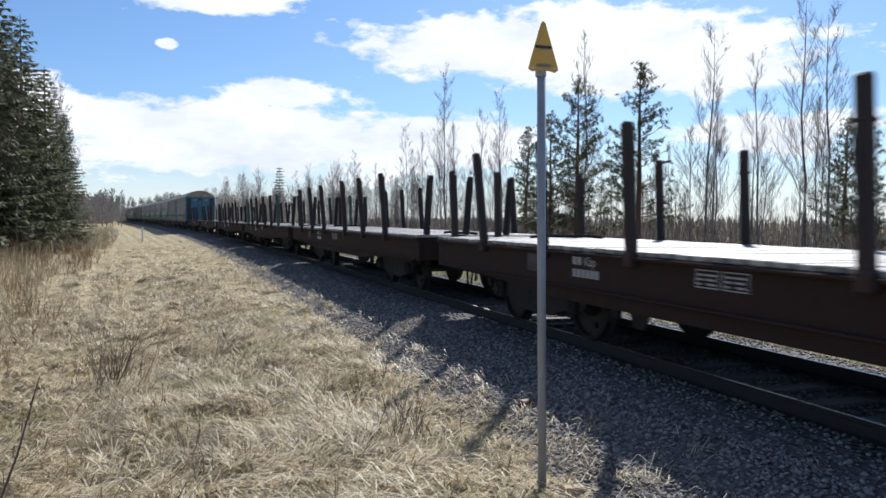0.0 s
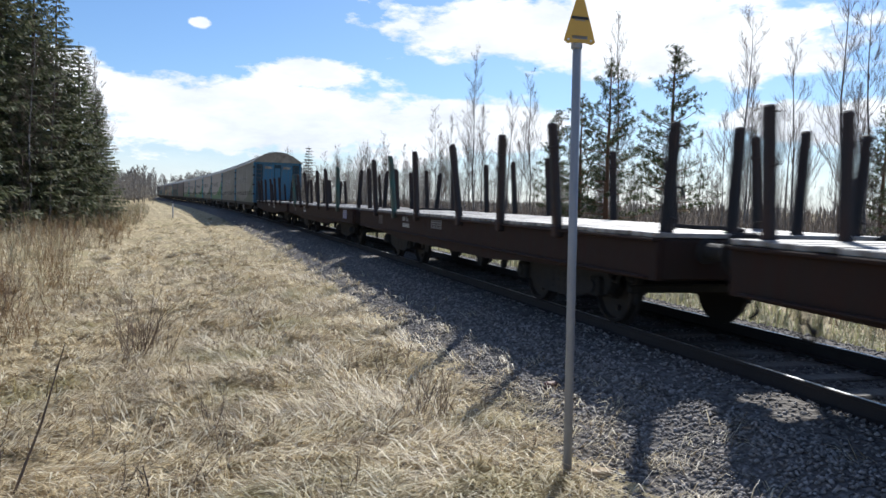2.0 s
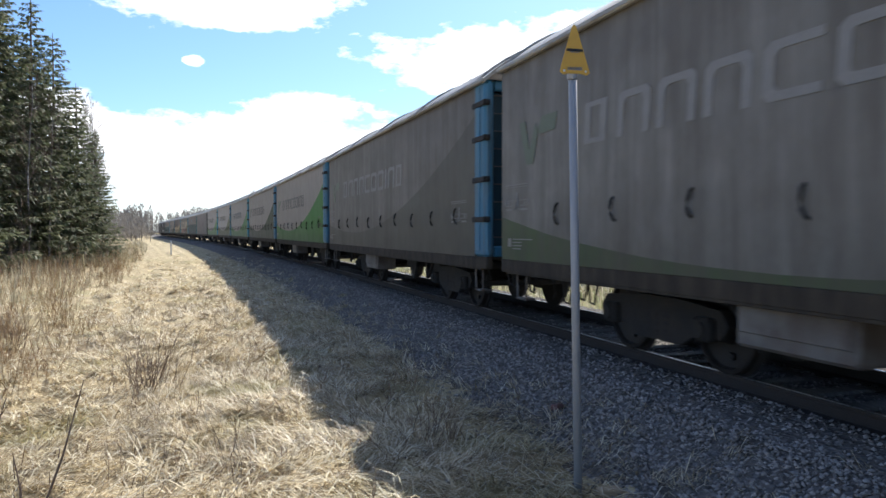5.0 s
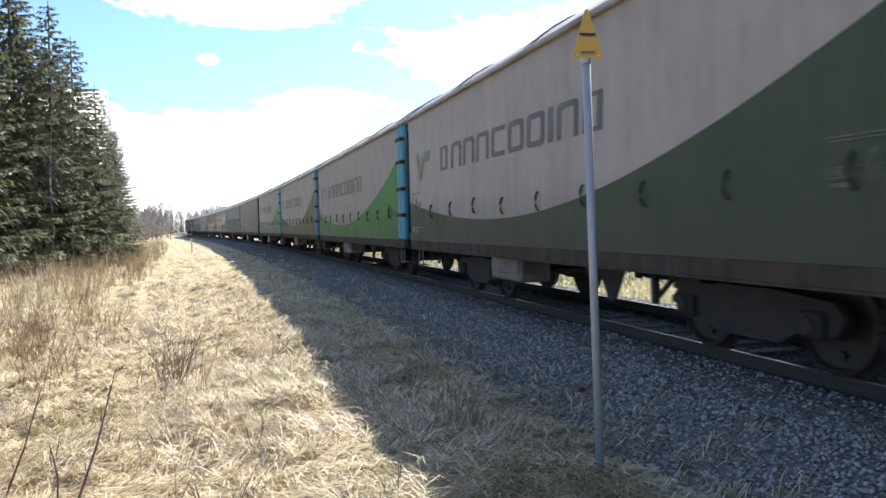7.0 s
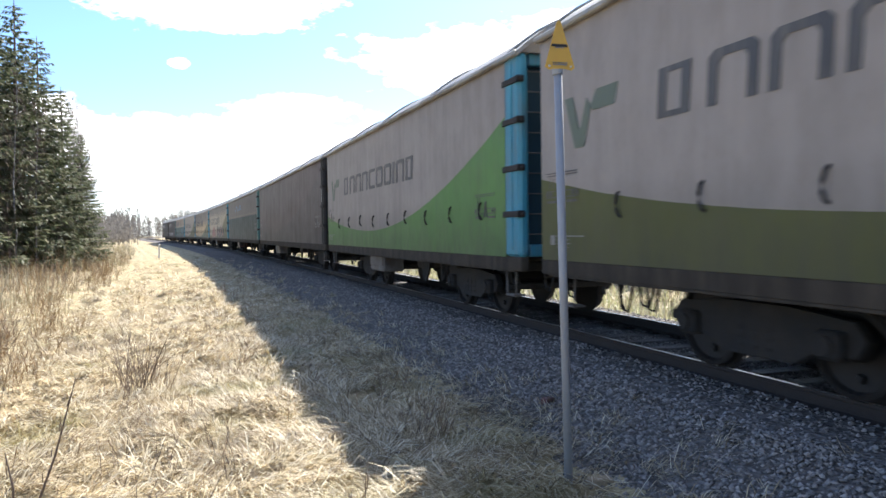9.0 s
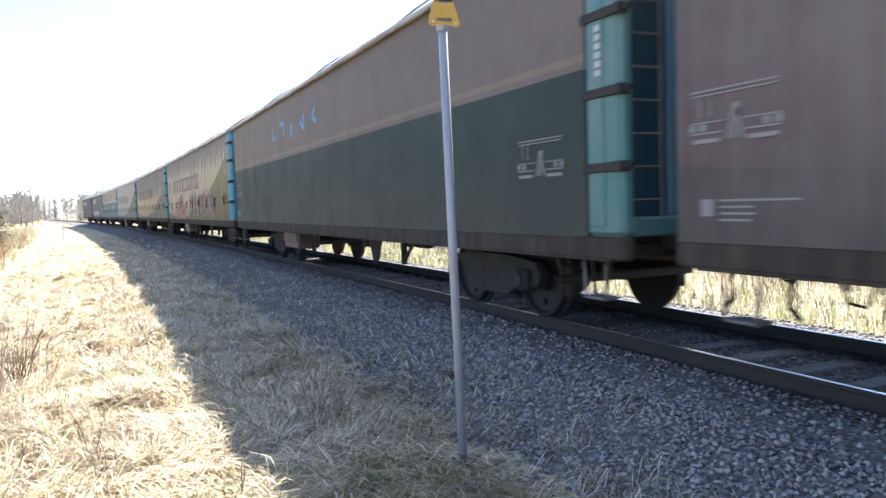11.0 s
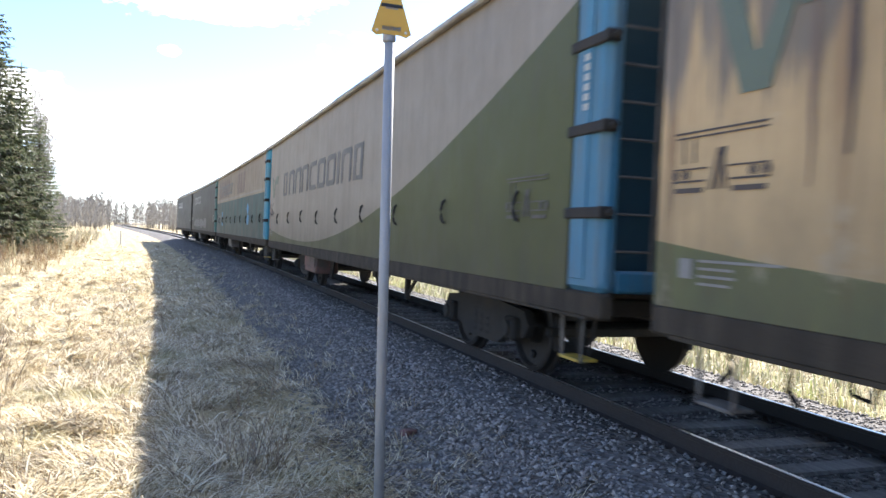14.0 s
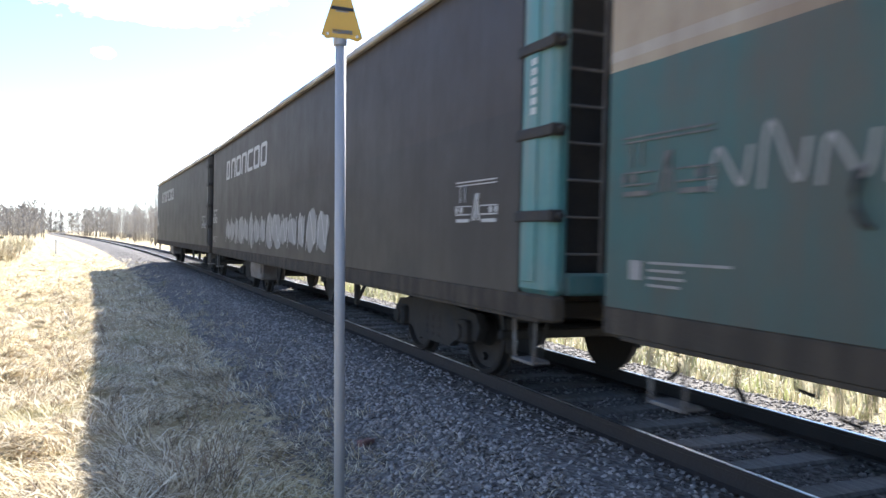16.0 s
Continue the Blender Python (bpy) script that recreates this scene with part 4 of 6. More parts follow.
def brush(name, label, mat, places, seed, category="shrubs", single=False):
    """Bare shrubs: bundles of thin forked stems in one mesh."""
    r = random.Random(seed)
    g = Geo()
    for s, q, tall, count, wide in places:
        x, y = on_track(s, q)
        z = float(height(np.array([s]), np.array([q]))[0])
        for _ in range(count):
            a, o = r.uniform(0, 6.28), abs(r.gauss(0, wide))
            b = Vector((float(x) + o * math.cos(a) * 0.5, float(y) + o * math.sin(a) * 0.5, z - 0.03))
            d = Vector((r.gauss(0, 0.3), r.gauss(0, 0.3), 1)).normalized()
            h = tall * r.uniform(0.5, 1.1)
            p1 = b + d * h * 0.5
            d2 = (d + Vector((r.gauss(0, 0.18), r.gauss(0, 0.18), 0))).normalized()
            p2 = p1 + d2 * h * 0.5
            rr = 0.0028 + 0.0022 * tall * 0.5
            g.tube([b, p1, p2], [rr * 1.3, rr, rr * 0.4], 3, False)
            for _ in range(5):
                c = b.lerp(p2, r.uniform(0.3, 0.9))
                e = (d2 + Vector((r.gauss(0, 0.5), r.gauss(0, 0.5), r.uniform(0, 0.3)))).normalized()
                g.tube([c, c + e * h * r.uniform(0.12, 0.3)], [rr * 0.6, rr * 0.25], 3, False)
    me = g.mesh(name)
    ob = part(name, me, mat)
    return tagged(ob, label, category, kind="" if single else "stuff")


brush("bare_shrub", "small reddish-brown leafless shrub in the dry grass", "shrub", [(14.1, 6.5, 0.95, 46, 0.45)], 71, "shrub", True)
brush("dry_shrub", "leafless brown shrub among straw-coloured grass", "shrub", [(18.6, 9.0, 0.9, 40, 0.6)], 72, "shrub", True)
brush("twiggy_bush", "bare twiggy bush with grey-brown stems", "shrub", [(10.4, 3.9, 0.45, 22, 0.35)], 73, "shrub", True)


def dry_weed(x, y, lean, tall, seed):
    """One tall leafless stem with a few short side twigs."""
    r = random.Random(seed)
    s, q = nearest_line(x, y)
    z = float(height(np.array([s]), np.array([q]))[0]) - 0.05
    tip = Vector((x + 0.956 * lean, y + 0.29 * lean, z + tall))
    base = Vector((x, y, z))
    mid = base.lerp(tip, 0.5) + Vector((0.03, 0.01, 0.02))
    g = Geo().tube([base, mid, tip], [0.010, 0.0075, 0.003], 6)
    for k in range(4):
        b = base.lerp(tip, 0.35 + 0.16 * k)
        g.tube([b, b + Vector((r.uniform(-0.06, 0.06), r.uniform(-0.05, 0.05), r.uniform(0.05, 0.12)))], [0.004, 0.0015], 4)
    return tagged(part("dry_weed", g, "twig"), "single dark leafless weed rising from the grass", "weed")


for k, row in enumerate(((-5.0, 4.35, 0.36, 0.95), (-4.1, 4.1, 0.36, 1.08), (-4.3, 4.2, -0.04, 0.55), (-3.2, 4.3, -0.02, 0.35))):
    dry_weed(*row, 80 + k)
brush("near_dry_stalks", "stand of thin reddish-brown dry stalks in the verge grass", "stalk", [(13.5 + _r.random() * 9, 7.9 + _r.random() * 4.0, _r.uniform(0.4, 0.95), 12, 0.45) for i in range(60)], 78)
brush("tall_dry_stalks", "stand of tall dry reddish stalks at the verge", "stalk", [(20 + 0.28 * i + _r.uniform(-1, 1), 8.6 + _r.random() * 6.5, _r.uniform(0.6, 1.25), 12, 0.5) for i in range(170)], 74)
brush("verge_brush", "grey-brown leafless brush along the verge below the spruces", "shrub", [(34 + 0.5 * i, 9.5 + _r.random() * 5, _r.uniform(0.7, 1.9), 9, 0.8) for i in range(95)], 75)
brush("low_brush", "sparse low twigs poking from the matted grass", "shrub", [(6 + _r.random() * 26, 3.5 + _r.random() * 5, _r.uniform(0.2, 0.5), 4, 0.2) for i in range(110)], 76)
brush("far_side_brush", "dense leafless brush between the track and the birches", "shrub", [(_r.uniform(-6, 95), -(6.5 + _r.random() * 14), _r.uniform(0.8, 2.0), 12, 1.0) for i in range(420)], 77)


# ---- the train ----
SPEED = 19.312
FLAT_PITCH, SHORT_PITCH, LONG_PITCH, SHEDS_AT = 15.86, 15.098, 19.344, 96.30
EAVE, CROWN, SILL, HALF = 3.82, 4.52, 1.02, 1.60
STOCK = {}


def stock(key, make):
    if key not in STOCK:
        g = make()
        STOCK[key] = g.mesh(key[0] if isinstance(key, tuple) else key) if isinstance(g, Geo) else g
    return STOCK[key]


def wheelset_geo():
    g = Geo().lathe([(-0.74, 0.075), (0.74, 0.075)], "y", 10)
    for k in (-1, 1):
        g.lathe([(k * 0.735, 0.10), (k * 0.735, 0.505), (k * 0.765, 0.505), (k * 0.78, 0.465), (k * 0.86, 0.455), (k * 0.87, 0.41), (k * 0.82, 0.39), (k * 0.80, 0.16), (k * 0.88, 0.14), (k * 0.90, 0.10)], "y", 28)
        for a in range(4):
            c, s = math.cos(a * 1.571 + 0.4) * 0.28, math.sin(a * 1.571 + 0.4) * 0.28
            g.box(c, k * 0.83, s, 0.07, 0.05, 0.07, 0.01)
    return g


def bogie_frame_geo(base):
    g = Geo()
    for k in (-1, 1):
        y = k * 1.02
        prof = [(-base / 2 - 0.32, 0.52), (-base / 2 - 0.22, 0.38), (-base / 2 + 0.22, 0.36), (-0.45, 0.24), (0.45, 0.24), (base / 2 - 0.22, 0.36), (base / 2 + 0.22, 0.38), (base / 2 + 0.32, 0.52), (base / 2 + 0.2, 0.66), (0.4, 0.72), (-0.4, 0.72), (-base / 2 - 0.2, 0.66)]
        g.plate(prof, y + 0.05, 0.10)
        for a in (-0.18, 0.0, 0.18):
            g.lathe([(0.30, 0.075), (0.34, 0.085), (0.38, 0.075), (0.42, 0.085), (0.46, 0.075), (0.50, 0.085), (0.56, 0.075)], "z", 10, (a, y - k * 0.02, 0))
        for e in (-base / 2, base / 2):
            g.box(e, y + k * 0.06, 0.46, 0.26, 0.16, 0.24, 0.03)
            g.lathe([(y + k * 0.10, 0.10), (y + k * 0.17, 0.08)], "y", 12, (e, 0, 0.46))
            g.box(e + 0.48 * (1 if e > 0 else -1), k * 0.80, 0.46, 0.06, 0.09, 0.36, 0.015)
    g.box(0, 0, 0.62, 0.5, 2.0, 0.22, 0.04)
    g.box(-base / 2 - 0.5, 0, 0.48, 0.08, 1.9, 0.10, 0.02).box(base / 2 + 0.5, 0, 0.48, 0.08, 1.9, 0.10, 0.02)
    return g


WHEELS = []


def add_bogie(wagon, x, base=1.8):
    b = part("bogie", stock(("bogie", base), lambda: bogie_frame_geo(base)), "under", wagon, m=pose(x, 0, 0))
    for e in (-base / 2, base / 2):
        w = part("wheelset", stock("wheelset", wheelset_geo), "wheel", b, m=pose(e, 0, 0.46))
        WHEELS.append((w, e))
    return b


def buffer_geo():
    return Geo().lathe([(0.0, 0.13), (0.06, 0.13), (0.07, 0.09), (0.34, 0.09), (0.345, 0.065), (0.50, 0.065), (0.505, 0.21), (0.53, 0.225), (0.545, 0.20)], "x", 18)


def add_ends(wagon, half_len, z=1.02):
    """Buffers, draw hooks and brake hoses at both ends."""
    for k in (-1, 1):
        for y in (-0.89, 0.89):
            part("buffer", stock("buffer", buffer_geo), "under", wagon, m=pose(k * (half_len - 0.02), y, z, 0, 0, 0 if k > 0 else 180))
        part("draw_hook", stock("draw_hook", lambda: Geo().box(0.1, 0, 0, 0.34, 0.08, 0.14, 0.02).box(0.28, 0, 0.07, 0.08, 0.08, 0.16, 0.02).tube([(0.25, 0, -0.05), (0.30, 0.05, -0.3), (0.30, -0.05, -0.42), (0.24, 0, -0.12)], 0.022, 6)), "under", wagon, m=pose(k * half_len, 0, z, 0, 0, 0 if k > 0 else 180))
        part("brake_hose", stock("brake_hose", lambda: Geo().tube([(0, 0, 0), (0.16, 0, -0.08), (0.22, 0, -0.3), (0.20, 0.03, -0.52), (0.08, 0.06, -0.60)], 0.025, 7)), "under", wagon, m=pose(k * half_len, -0.42, z - 0.08, 0, 0, 0 if k > 0 else 180))


def hanging_gear(length, seed):
    """Brake rods, V hangers, cylinders and brackets under the floor."""
    r = random.Random(seed)
    g = Geo()
    for y in (-0.62, 0.62):
        g.box(0, y, 0.86, length - 0.6, 0.10, 0.22, 0.02)
    for x in np.linspace(-length / 2 + 0.5, length / 2 - 0.5, 7):
        g.box(float(x), 0, 0.88, 0.10, 2.7, 0.14, 0.015)
    for x in (-length * 0.12, length * 0.10):
        g.plate([(x - 0.35, 0.80), (x + 0.35, 0.80), (x + 0.08, 0.36), (x - 0.08, 0.36)], -1.12, 0.03)
        g.plate([(x - 0.35, 0.80), (x + 0.35, 0.80), (x + 0.08, 0.36), (x - 0.08, 0.36)], 1.15, 0.03)
    g.lathe([(-0.45, 0.02), (-0.43, 0.17), (0.43, 0.17), (0.45, 0.02)], "x", 14, (length * 0.02, 0.35, 0.66))
    for x in (-length * 0.22, length * 0.20, length * 0.05):
        g.box(x, r.choice((-0.9, 0.9)), 0.72, r.uniform(0.25, 0.55), 0.28, 0.24, 0.03)
    # slack hoses, chains and braced posts hanging near the bogies
    for e in (-1, 1):
        for _ in range(4):
            x, y, d = e * (length / 2 - r.uniform(0.3, 1.6)), r.choice((-1.1, -0.6, 0.5, 1.1)), r.uniform(0.18, 0.42)
            g.tube([(x, y, 0.82), (x + 0.06, y, 0.82 - d), (x + 0.2, y, 0.80 - d), (x + 0.34, y, 0.84)], 0.018, 5)
        x = e * length * 0.16
        g.box(x, -1.05, 0.62, 0.10, 0.08, 0.44, 0.015)
        g.tube([(x, -1.05, 0.44), (x + e * 0.5, -1.05, 0.82)], 0.03, 6)
    return g


def stake_geo(kind):
    """Steel stake in its socket: tall at the sides, shorter with a grab iron at the ends; one is broken off and bent."""
    g = Geo()
    top = {"end": 1.13, "handled": 1.13, "broken": 0.98}.get(kind, 1.29)
    g.box(0, 0, (top - 0.10) / 2, 0.125, 0.09, top + 0.10, 0.02)
    g.box(0, 0.055, top / 2 - 0.02, 0.05, 0.03, top - 0.08, 0.008)
    g.box(0, 0, -0.06, 0.155, 0.12, 0.16, 0.02)
    if kind in ("plain", "bracket"):
        g.box(0, 0, top - 0.30, 0.145, 0.10, 0.03, 0.006)
    if kind == "handled":
        g.tube([(0.06, 0, 1.08), (0.15, 0, 1.06), (0.16, 0, 0.80), (0.13, 0, 0.64), (0.06, 0, 0.62)], 0.012, 5)
        g.tube([(-0.06, 0, 0.16), (-0.15, 0, 0.14), (-0.16, 0, 0.06), (-0.06, 0, 0.0)], 0.012, 5)
    if kind == "broken":
        g.box(-0.10, 0, 1.07, 0.11, 0.08, 0.30, 0.02, Matrix.Rotation(radians(-42), 3, "Y"))
    if kind == "bracket":
        g.tube([(-0.05, 0, 1.24), (-0.30, 0, 1.26), (-0.34, 0, 1.21)], 0.018, 5)
        g.tube([(-0.05, 0, 0.62), (-0.24, 0, 0.60), (-0.26, 0, 0.45)], 0.018, 5)
    return g


def word_mesh(text, size):
    """Painted writing as a thin flat mesh in the x-z plane."""
    cu = bpy.data.curves.new("writing", "FONT")
    cu.body, cu.size, cu.extrude = text, size, 0.001
    tmp = bpy.data.objects.new("writing", cu)
    me = bpy.data.meshes.new_from_object(tmp)
    bpy.data.objects.remove(tmp)
    me.transform(Matrix.Rotation(radians(90), 4, "X"))
    me.materials.clear()
    me.materials.append(None)
    return me


# stakes out of true: wagon, row along the side, near side -> lean along the wagon and outwards, in degrees
LEANING = {(2, 3, True): (-10, 4), (2, 4, True): (9, 4), (1, 1, True): (-12, 5), (1, 5, True): (5, 2), (1, 0, True): (-4, 4), (4, 4, True): (-6, 4), (3, 2, False): (0, 3)}


def flat_wagon(index):
    L = FLAT_PITCH - 1.15
    w = new("flat_wagon")
    tagged(w, "brown timber flat wagon with worn plank deck and upright steel stakes", "flat wagon", "flat wagons of the train")
    def sill():
        g = Geo()
        prof = [(-L / 2, 1.13), (-L / 2, 0.72), (-L * 0.28, 0.66), (-L * 0.2, 0.58), (L * 0.2, 0.58), (L * 0.28, 0.66), (L / 2, 0.72), (L / 2, 1.13)]
        g.plate(prof, 0.03, 0.06)
        g.box(0, 0.02, 1.13, L, 0.14, 0.04, 0.01).box(0, 0.02, 0.74, L * 0.98, 0.12, 0.03, 0.01)
        return g
    for y, turn in ((-1.44, 180), (1.44, 0)):
        part("side_sill", stock("flat_sill", sill), "flat_frame", w, "brown painted steel sill with rust and grime", m=pose(0, y, 0, 0, 0, turn))
    for x in (-1, 1):
        part("headstock", stock("headstock", lambda: Geo().box(0, 0, 0.93, 0.10, 2.8, 0.42, 0.02)), "flat_frame", w, m=pose(x * (L / 2 - 0.05), 0, 0))
    part("underframe", stock("flat_under", lambda: hanging_gear(L, 3)), "under", w)
    add_bogie(w, -L / 2 + 2.95, 2.2)
    add_bogie(w, L / 2 - 2.95, 2.2)
    add_ends(w, L / 2)
    n = 62
    pl = stock("flat_plank", lambda: Geo().box(0, 0, 0, L / n - 0.012, 2.98, 0.05, 0.008))
    for i in range(n):
        part("plank", pl, "deck", w, m=pose(-L / 2 + (i + 0.5) * L / n, 0, 1.178 + random.uniform(-0.004, 0.004), 0, 0, random.uniform(-0.25, 0.25)))
    r = random.Random(index * 7 + 1)
    for near in (True, False):
        for i, x in enumerate((-5.2, -3.28, -1.37, 1.37, 3.28, 5.2)):
            along, out = LEANING.get((index, i, near), (r.gauss(0, 0.8), r.gauss(4.0, 0.7)))
            kind = "broken" if (index, i, near) == (3, 2, False) else ("bracket" if not near and r.random() < 0.15 else "plain")
            green = (index, i, near) in ((1, 0, True), (1, 5, True)) or r.random() < 0.05
            me = stock(("stake", kind), lambda: stake_geo(kind))
            turn = 0 if near else 180
            part("stake", me, "stake_green" if green else "stake", w, m=pose(x, -1.52 if near else 1.52, 1.18) @ pose(0, 0, 0, out, along, 0) @ pose(0, 0, 0, 0, 0, turn))
    for x in (-7.17, 7.17):
        for k, y in enumerate((-1.25, -0.45, 0.40, 1.20)):
            if k in (1, 2) and r.random() < 0.1:
                continue
            kind = "handled" if k in (0, 3) else "end"
            part("end_stake", stock(("stake", kind), lambda: stake_geo(kind)), "stake", w, m=pose(x, y, 1.20) @ pose(0, 0, 0, r.gauss(3.5, 0.8), r.gauss(0, 1.2), 0 if x < 0 else 180))
    lay = stock("spare_chain", lambda: Geo().tube([(-0.5, 0.1, 0), (-0.2, 0.0, 0.02), (0.1, 0.12, 0.01), (0.45, 0.02, 0.02), (0.7, 0.1, 0)], 0.028, 6))
    part("lashing_chain", lay, "under", w, m=pose(L / 2 - 1.0, -0.4, 1.225, 0, 0, 12))
    part("lashing_chain", lay, "under", w, m=pose(-L / 2 + 1.1, 0.3, 1.225, 0, 0, 70))
    # painted number panels as plain bars
    def bars():
        g = Geo()
        for a, b in ((0.0, 0.09), (0.11, 0.20)):
            g.box((a + b) / 2, 0, 0.08, b - a - 0.01, 0.004, 0.09)
        for j in range(6):
            g.box(0.045 + j * 0.098, 0, -0.06, 0.066, 0.004, 0.09)
        return g
    part("number_bars", stock("flat_bars", bars), "dull_white", w, "worn white painted marks", m=pose(2.08 if index == 0 else -2.62, -1.478, 0.97))
    part("class_letters", stock("class_letters", lambda: word_mesh("Kbp", 0.145)), "dull_white", w, "worn white painted letters", m=pose((2.08 if index == 0 else -2.62) + 0.27, -1.4785, 1.0))
    def panel():
        g = Geo().plate([(-0.42, -0.16), (0.42, -0.16), (0.42, 0.16), (-0.42, 0.16)], 0, 0.004, [(-0.40, -0.14), (0.40, -0.14), (0.40, 0.14), (-0.40, 0.14)])
        for a, b, z in ((-0.36, -0.1, 0.07), (-0.04, 0.34, 0.07), (-0.36, -0.14, -0.01), (-0.04, 0.28, -0.01), (-0.36, -0.2, -0.09), (0.0, 0.3, -0.09)):
            g.box((a + b) / 2, -0.002, z, b - a, 0.004, 0.035)
        return g
    if index == 1:
        pb = part("notice_panel", Geo().box(0, 0, 0, 0.58, 0.004, 0.27), "panel_blue", w, "blue notice panel with pale border", m=pose(6.22, -1.475, 0.98))
        part("notice_border", stock("notice", panel), "dull_white", pb, m=pose(0, -0.004, 0) @ Matrix.Diagonal((0.64, 1, 0.76, 1)))
    else:
        for k in (0, 1):
            part("load_table", stock("notice", panel), "dull_white", w, "worn white load table", m=pose(-0.27 + 0.36 * k, -1.475, 1.01) @ Matrix.Diagonal((0.37, 1, 0.5, 1)))
    part("faded_patch", Geo().box(0, 0, 0, 0.42, 0.004, 0.22, 0.001), "rubbed_paint", w, "faded rubbed paint patch", m=pose(0.3 if index == 0 else -5.6 + 0.4 * index, -1.475, 0.97))
    return w


def glyph(kind, w, h, lean=0.12, t=0.2):
    """One plain block of a painted mark: slab, hoop, arch or bar, slanted like the original."""
    g = Geo()
    def sk(pts):
        return [(x + lean * z, z) for x, z in pts]
    if kind == "bar":
        g.plate(sk([(0, 0), (t * w, 0), (t * w, h), (0, h)]), 0, 0.004)
    elif kind == "slab":
        g.plate(sk([(0, 0), (w * 0.8, 0), (w * 0.8, h), (0, h)]), 0, 0.004, sk([(0.22 * w, 0.12 * h), (0.58 * w, 0.12 * h), (0.58 * w, 0.88 * h), (0.22 * w, 0.88 * h)]))
    elif kind == "hoop":
        o = [(0, 0.12 * h), (0.12 * w, 0), (0.88 * w, 0), (w, 0.12 * h), (w, 0.88 * h), (0.88 * w, h), (0.12 * w, h), (0, 0.88 * h)]
        i = [(0.2 * w, 0.24 * h), (0.26 * w, 0.17 * h), (0.74 * w, 0.17 * h), (0.8 * w, 0.24 * h), (0.8 * w, 0.76 * h), (0.74 * w, 0.83 * h), (0.26 * w, 0.83 * h), (0.2 * w, 0.76 * h)]
        g.plate(sk(o), 0, 0.004, sk(i))
    elif kind == "arch":
        o = [(0, 0), (0, 0.88 * h), (0.12 * w, h), (0.88 * w, h), (w, 0.88 * h), (w, 0)]
        i = [(0.2 * w, 0), (0.2 * w, 0.72 * h), (0.3 * w, 0.84 * h), (0.72 * w, 0.84 * h), (0.8 * w, 0.72 * h), (0.8 * w, 0)]
        g.strip(sk(o), sk(i), 0, 0.004)
    else:
        o = [(w, h), (0.12 * w, h), (0, 0.88 * h), (0, 0.12 * h), (0.12 * w, 0), (w, 0)]
        i = [(w, 0.84 * h), (0.3 * w, 0.84 * h), (0.2 * w, 0.74 * h), (0.2 * w, 0.26 * h), (0.3 * w, 0.16 * h), (w, 0.16 * h)]
        g.strip(sk(o), sk(i), 0, 0.004)
    return g


WORD = ["slab", "arch", "arch", "arch", "lines", "hoop", "hoop", "bar", "arch", "slab"]


def side_geo(start, end, seed):
    """Slightly bulging curtain side with folds, as a grid with thickness."""
    r = random.Random(seed)
    L = end - start
    nx, nz = int(L / 0.22), 12
    g = Geo()
    ph = [r.uniform(0, 6.28) for _ in range(4)]
    for back in (0, 1):
        for i in range(nx + 1):
            for j in range(nz + 1):
                u, v = i / nx, j / nz
                x, z = start + L * u, SILL + (EAVE - SILL) * v
                bow = 0.003 * math.sin(math.pi * v) * min(1, 8 * u, 8 * (1 - u))
                fold = 0.001 * math.sin(x * 2.1 + ph[0]) + 0.001 * math.sin(x * 5.3 + ph[1] + v) + 0.001 * math.sin(x * 0.9 + 3 * v + ph[2])
                g.v.append((x, -bow - fold * math.sin(math.pi * v) + 0.05 * back, z))
    k = (nx + 1) * (nz + 1)
    for i in range(nx):
        for j in range(nz):
            a = i * (nz + 1) + j
            g.f += [(a, a + nz + 1, a + nz + 2, a + 1), (k + a, k + a + 1, k + a + nz + 2, k + a + nz + 1)]
    for i in range(nx):
        a, b = i * (nz + 1), (i + 1) * (nz + 1)
        g.f += [(a, k + a, k + b, b), (a + nz, b + nz, k + b + nz, k + a + nz)]
    return g


def roof_geo(L):
    g = Geo()
    n = 16
    for k, x in enumerate((-L / 2 - 0.04, L / 2 + 0.04)):
        for j in range(n + 1):
            y = -1 + 2 * j / n
            g.v.append((x, y * (HALF + 0.05), EAVE + (CROWN - EAVE) * (1 - abs(y) ** 2.1)))
        for j in range(n + 1):
            y = -1 + 2 * j / n
            g.v.append((x, y * (HALF + 0.03), EAVE - 0.05 + (CROWN - EAVE) * (1 - abs(y) ** 2.1)))
    m = 2 * (n + 1)
    for j in range(n):
        g.f += [(j, j + 1, m + j + 1, m + j), (n + 1 + j, m + n + 1 + j, m + n + 2 + j, n + 2 + j)]
    for k in (0, m):
        g.f += [tuple(k + i for i in ((j, n + 1 + j, n + 2 + j, j + 1) if k == 0 else (j, j + 1, n + 2 + j, n + 1 + j))) for j in range(n)]
    g.f += [(0, m, m + n + 1, n + 1), (n, 2 * n + 1, m + 2 * n + 1, m + n)]
    return g


def rib_geo():
    n, g = 14, Geo()
    pts = []
    for j in range(n + 1):
        y = -1 + 2 * j / n
        pts.append((0, y * (HALF + 0.055), EAVE + 0.01 + (CROWN - EAVE) * (1 - abs(y) ** 2.1)))
    return g.tube(pts, 0.022, 4)


def end_beam_geo():
    return Geo().box(0, 0, 0, 0.11, 2 * HALF - 0.34, 0.17, 0.02)


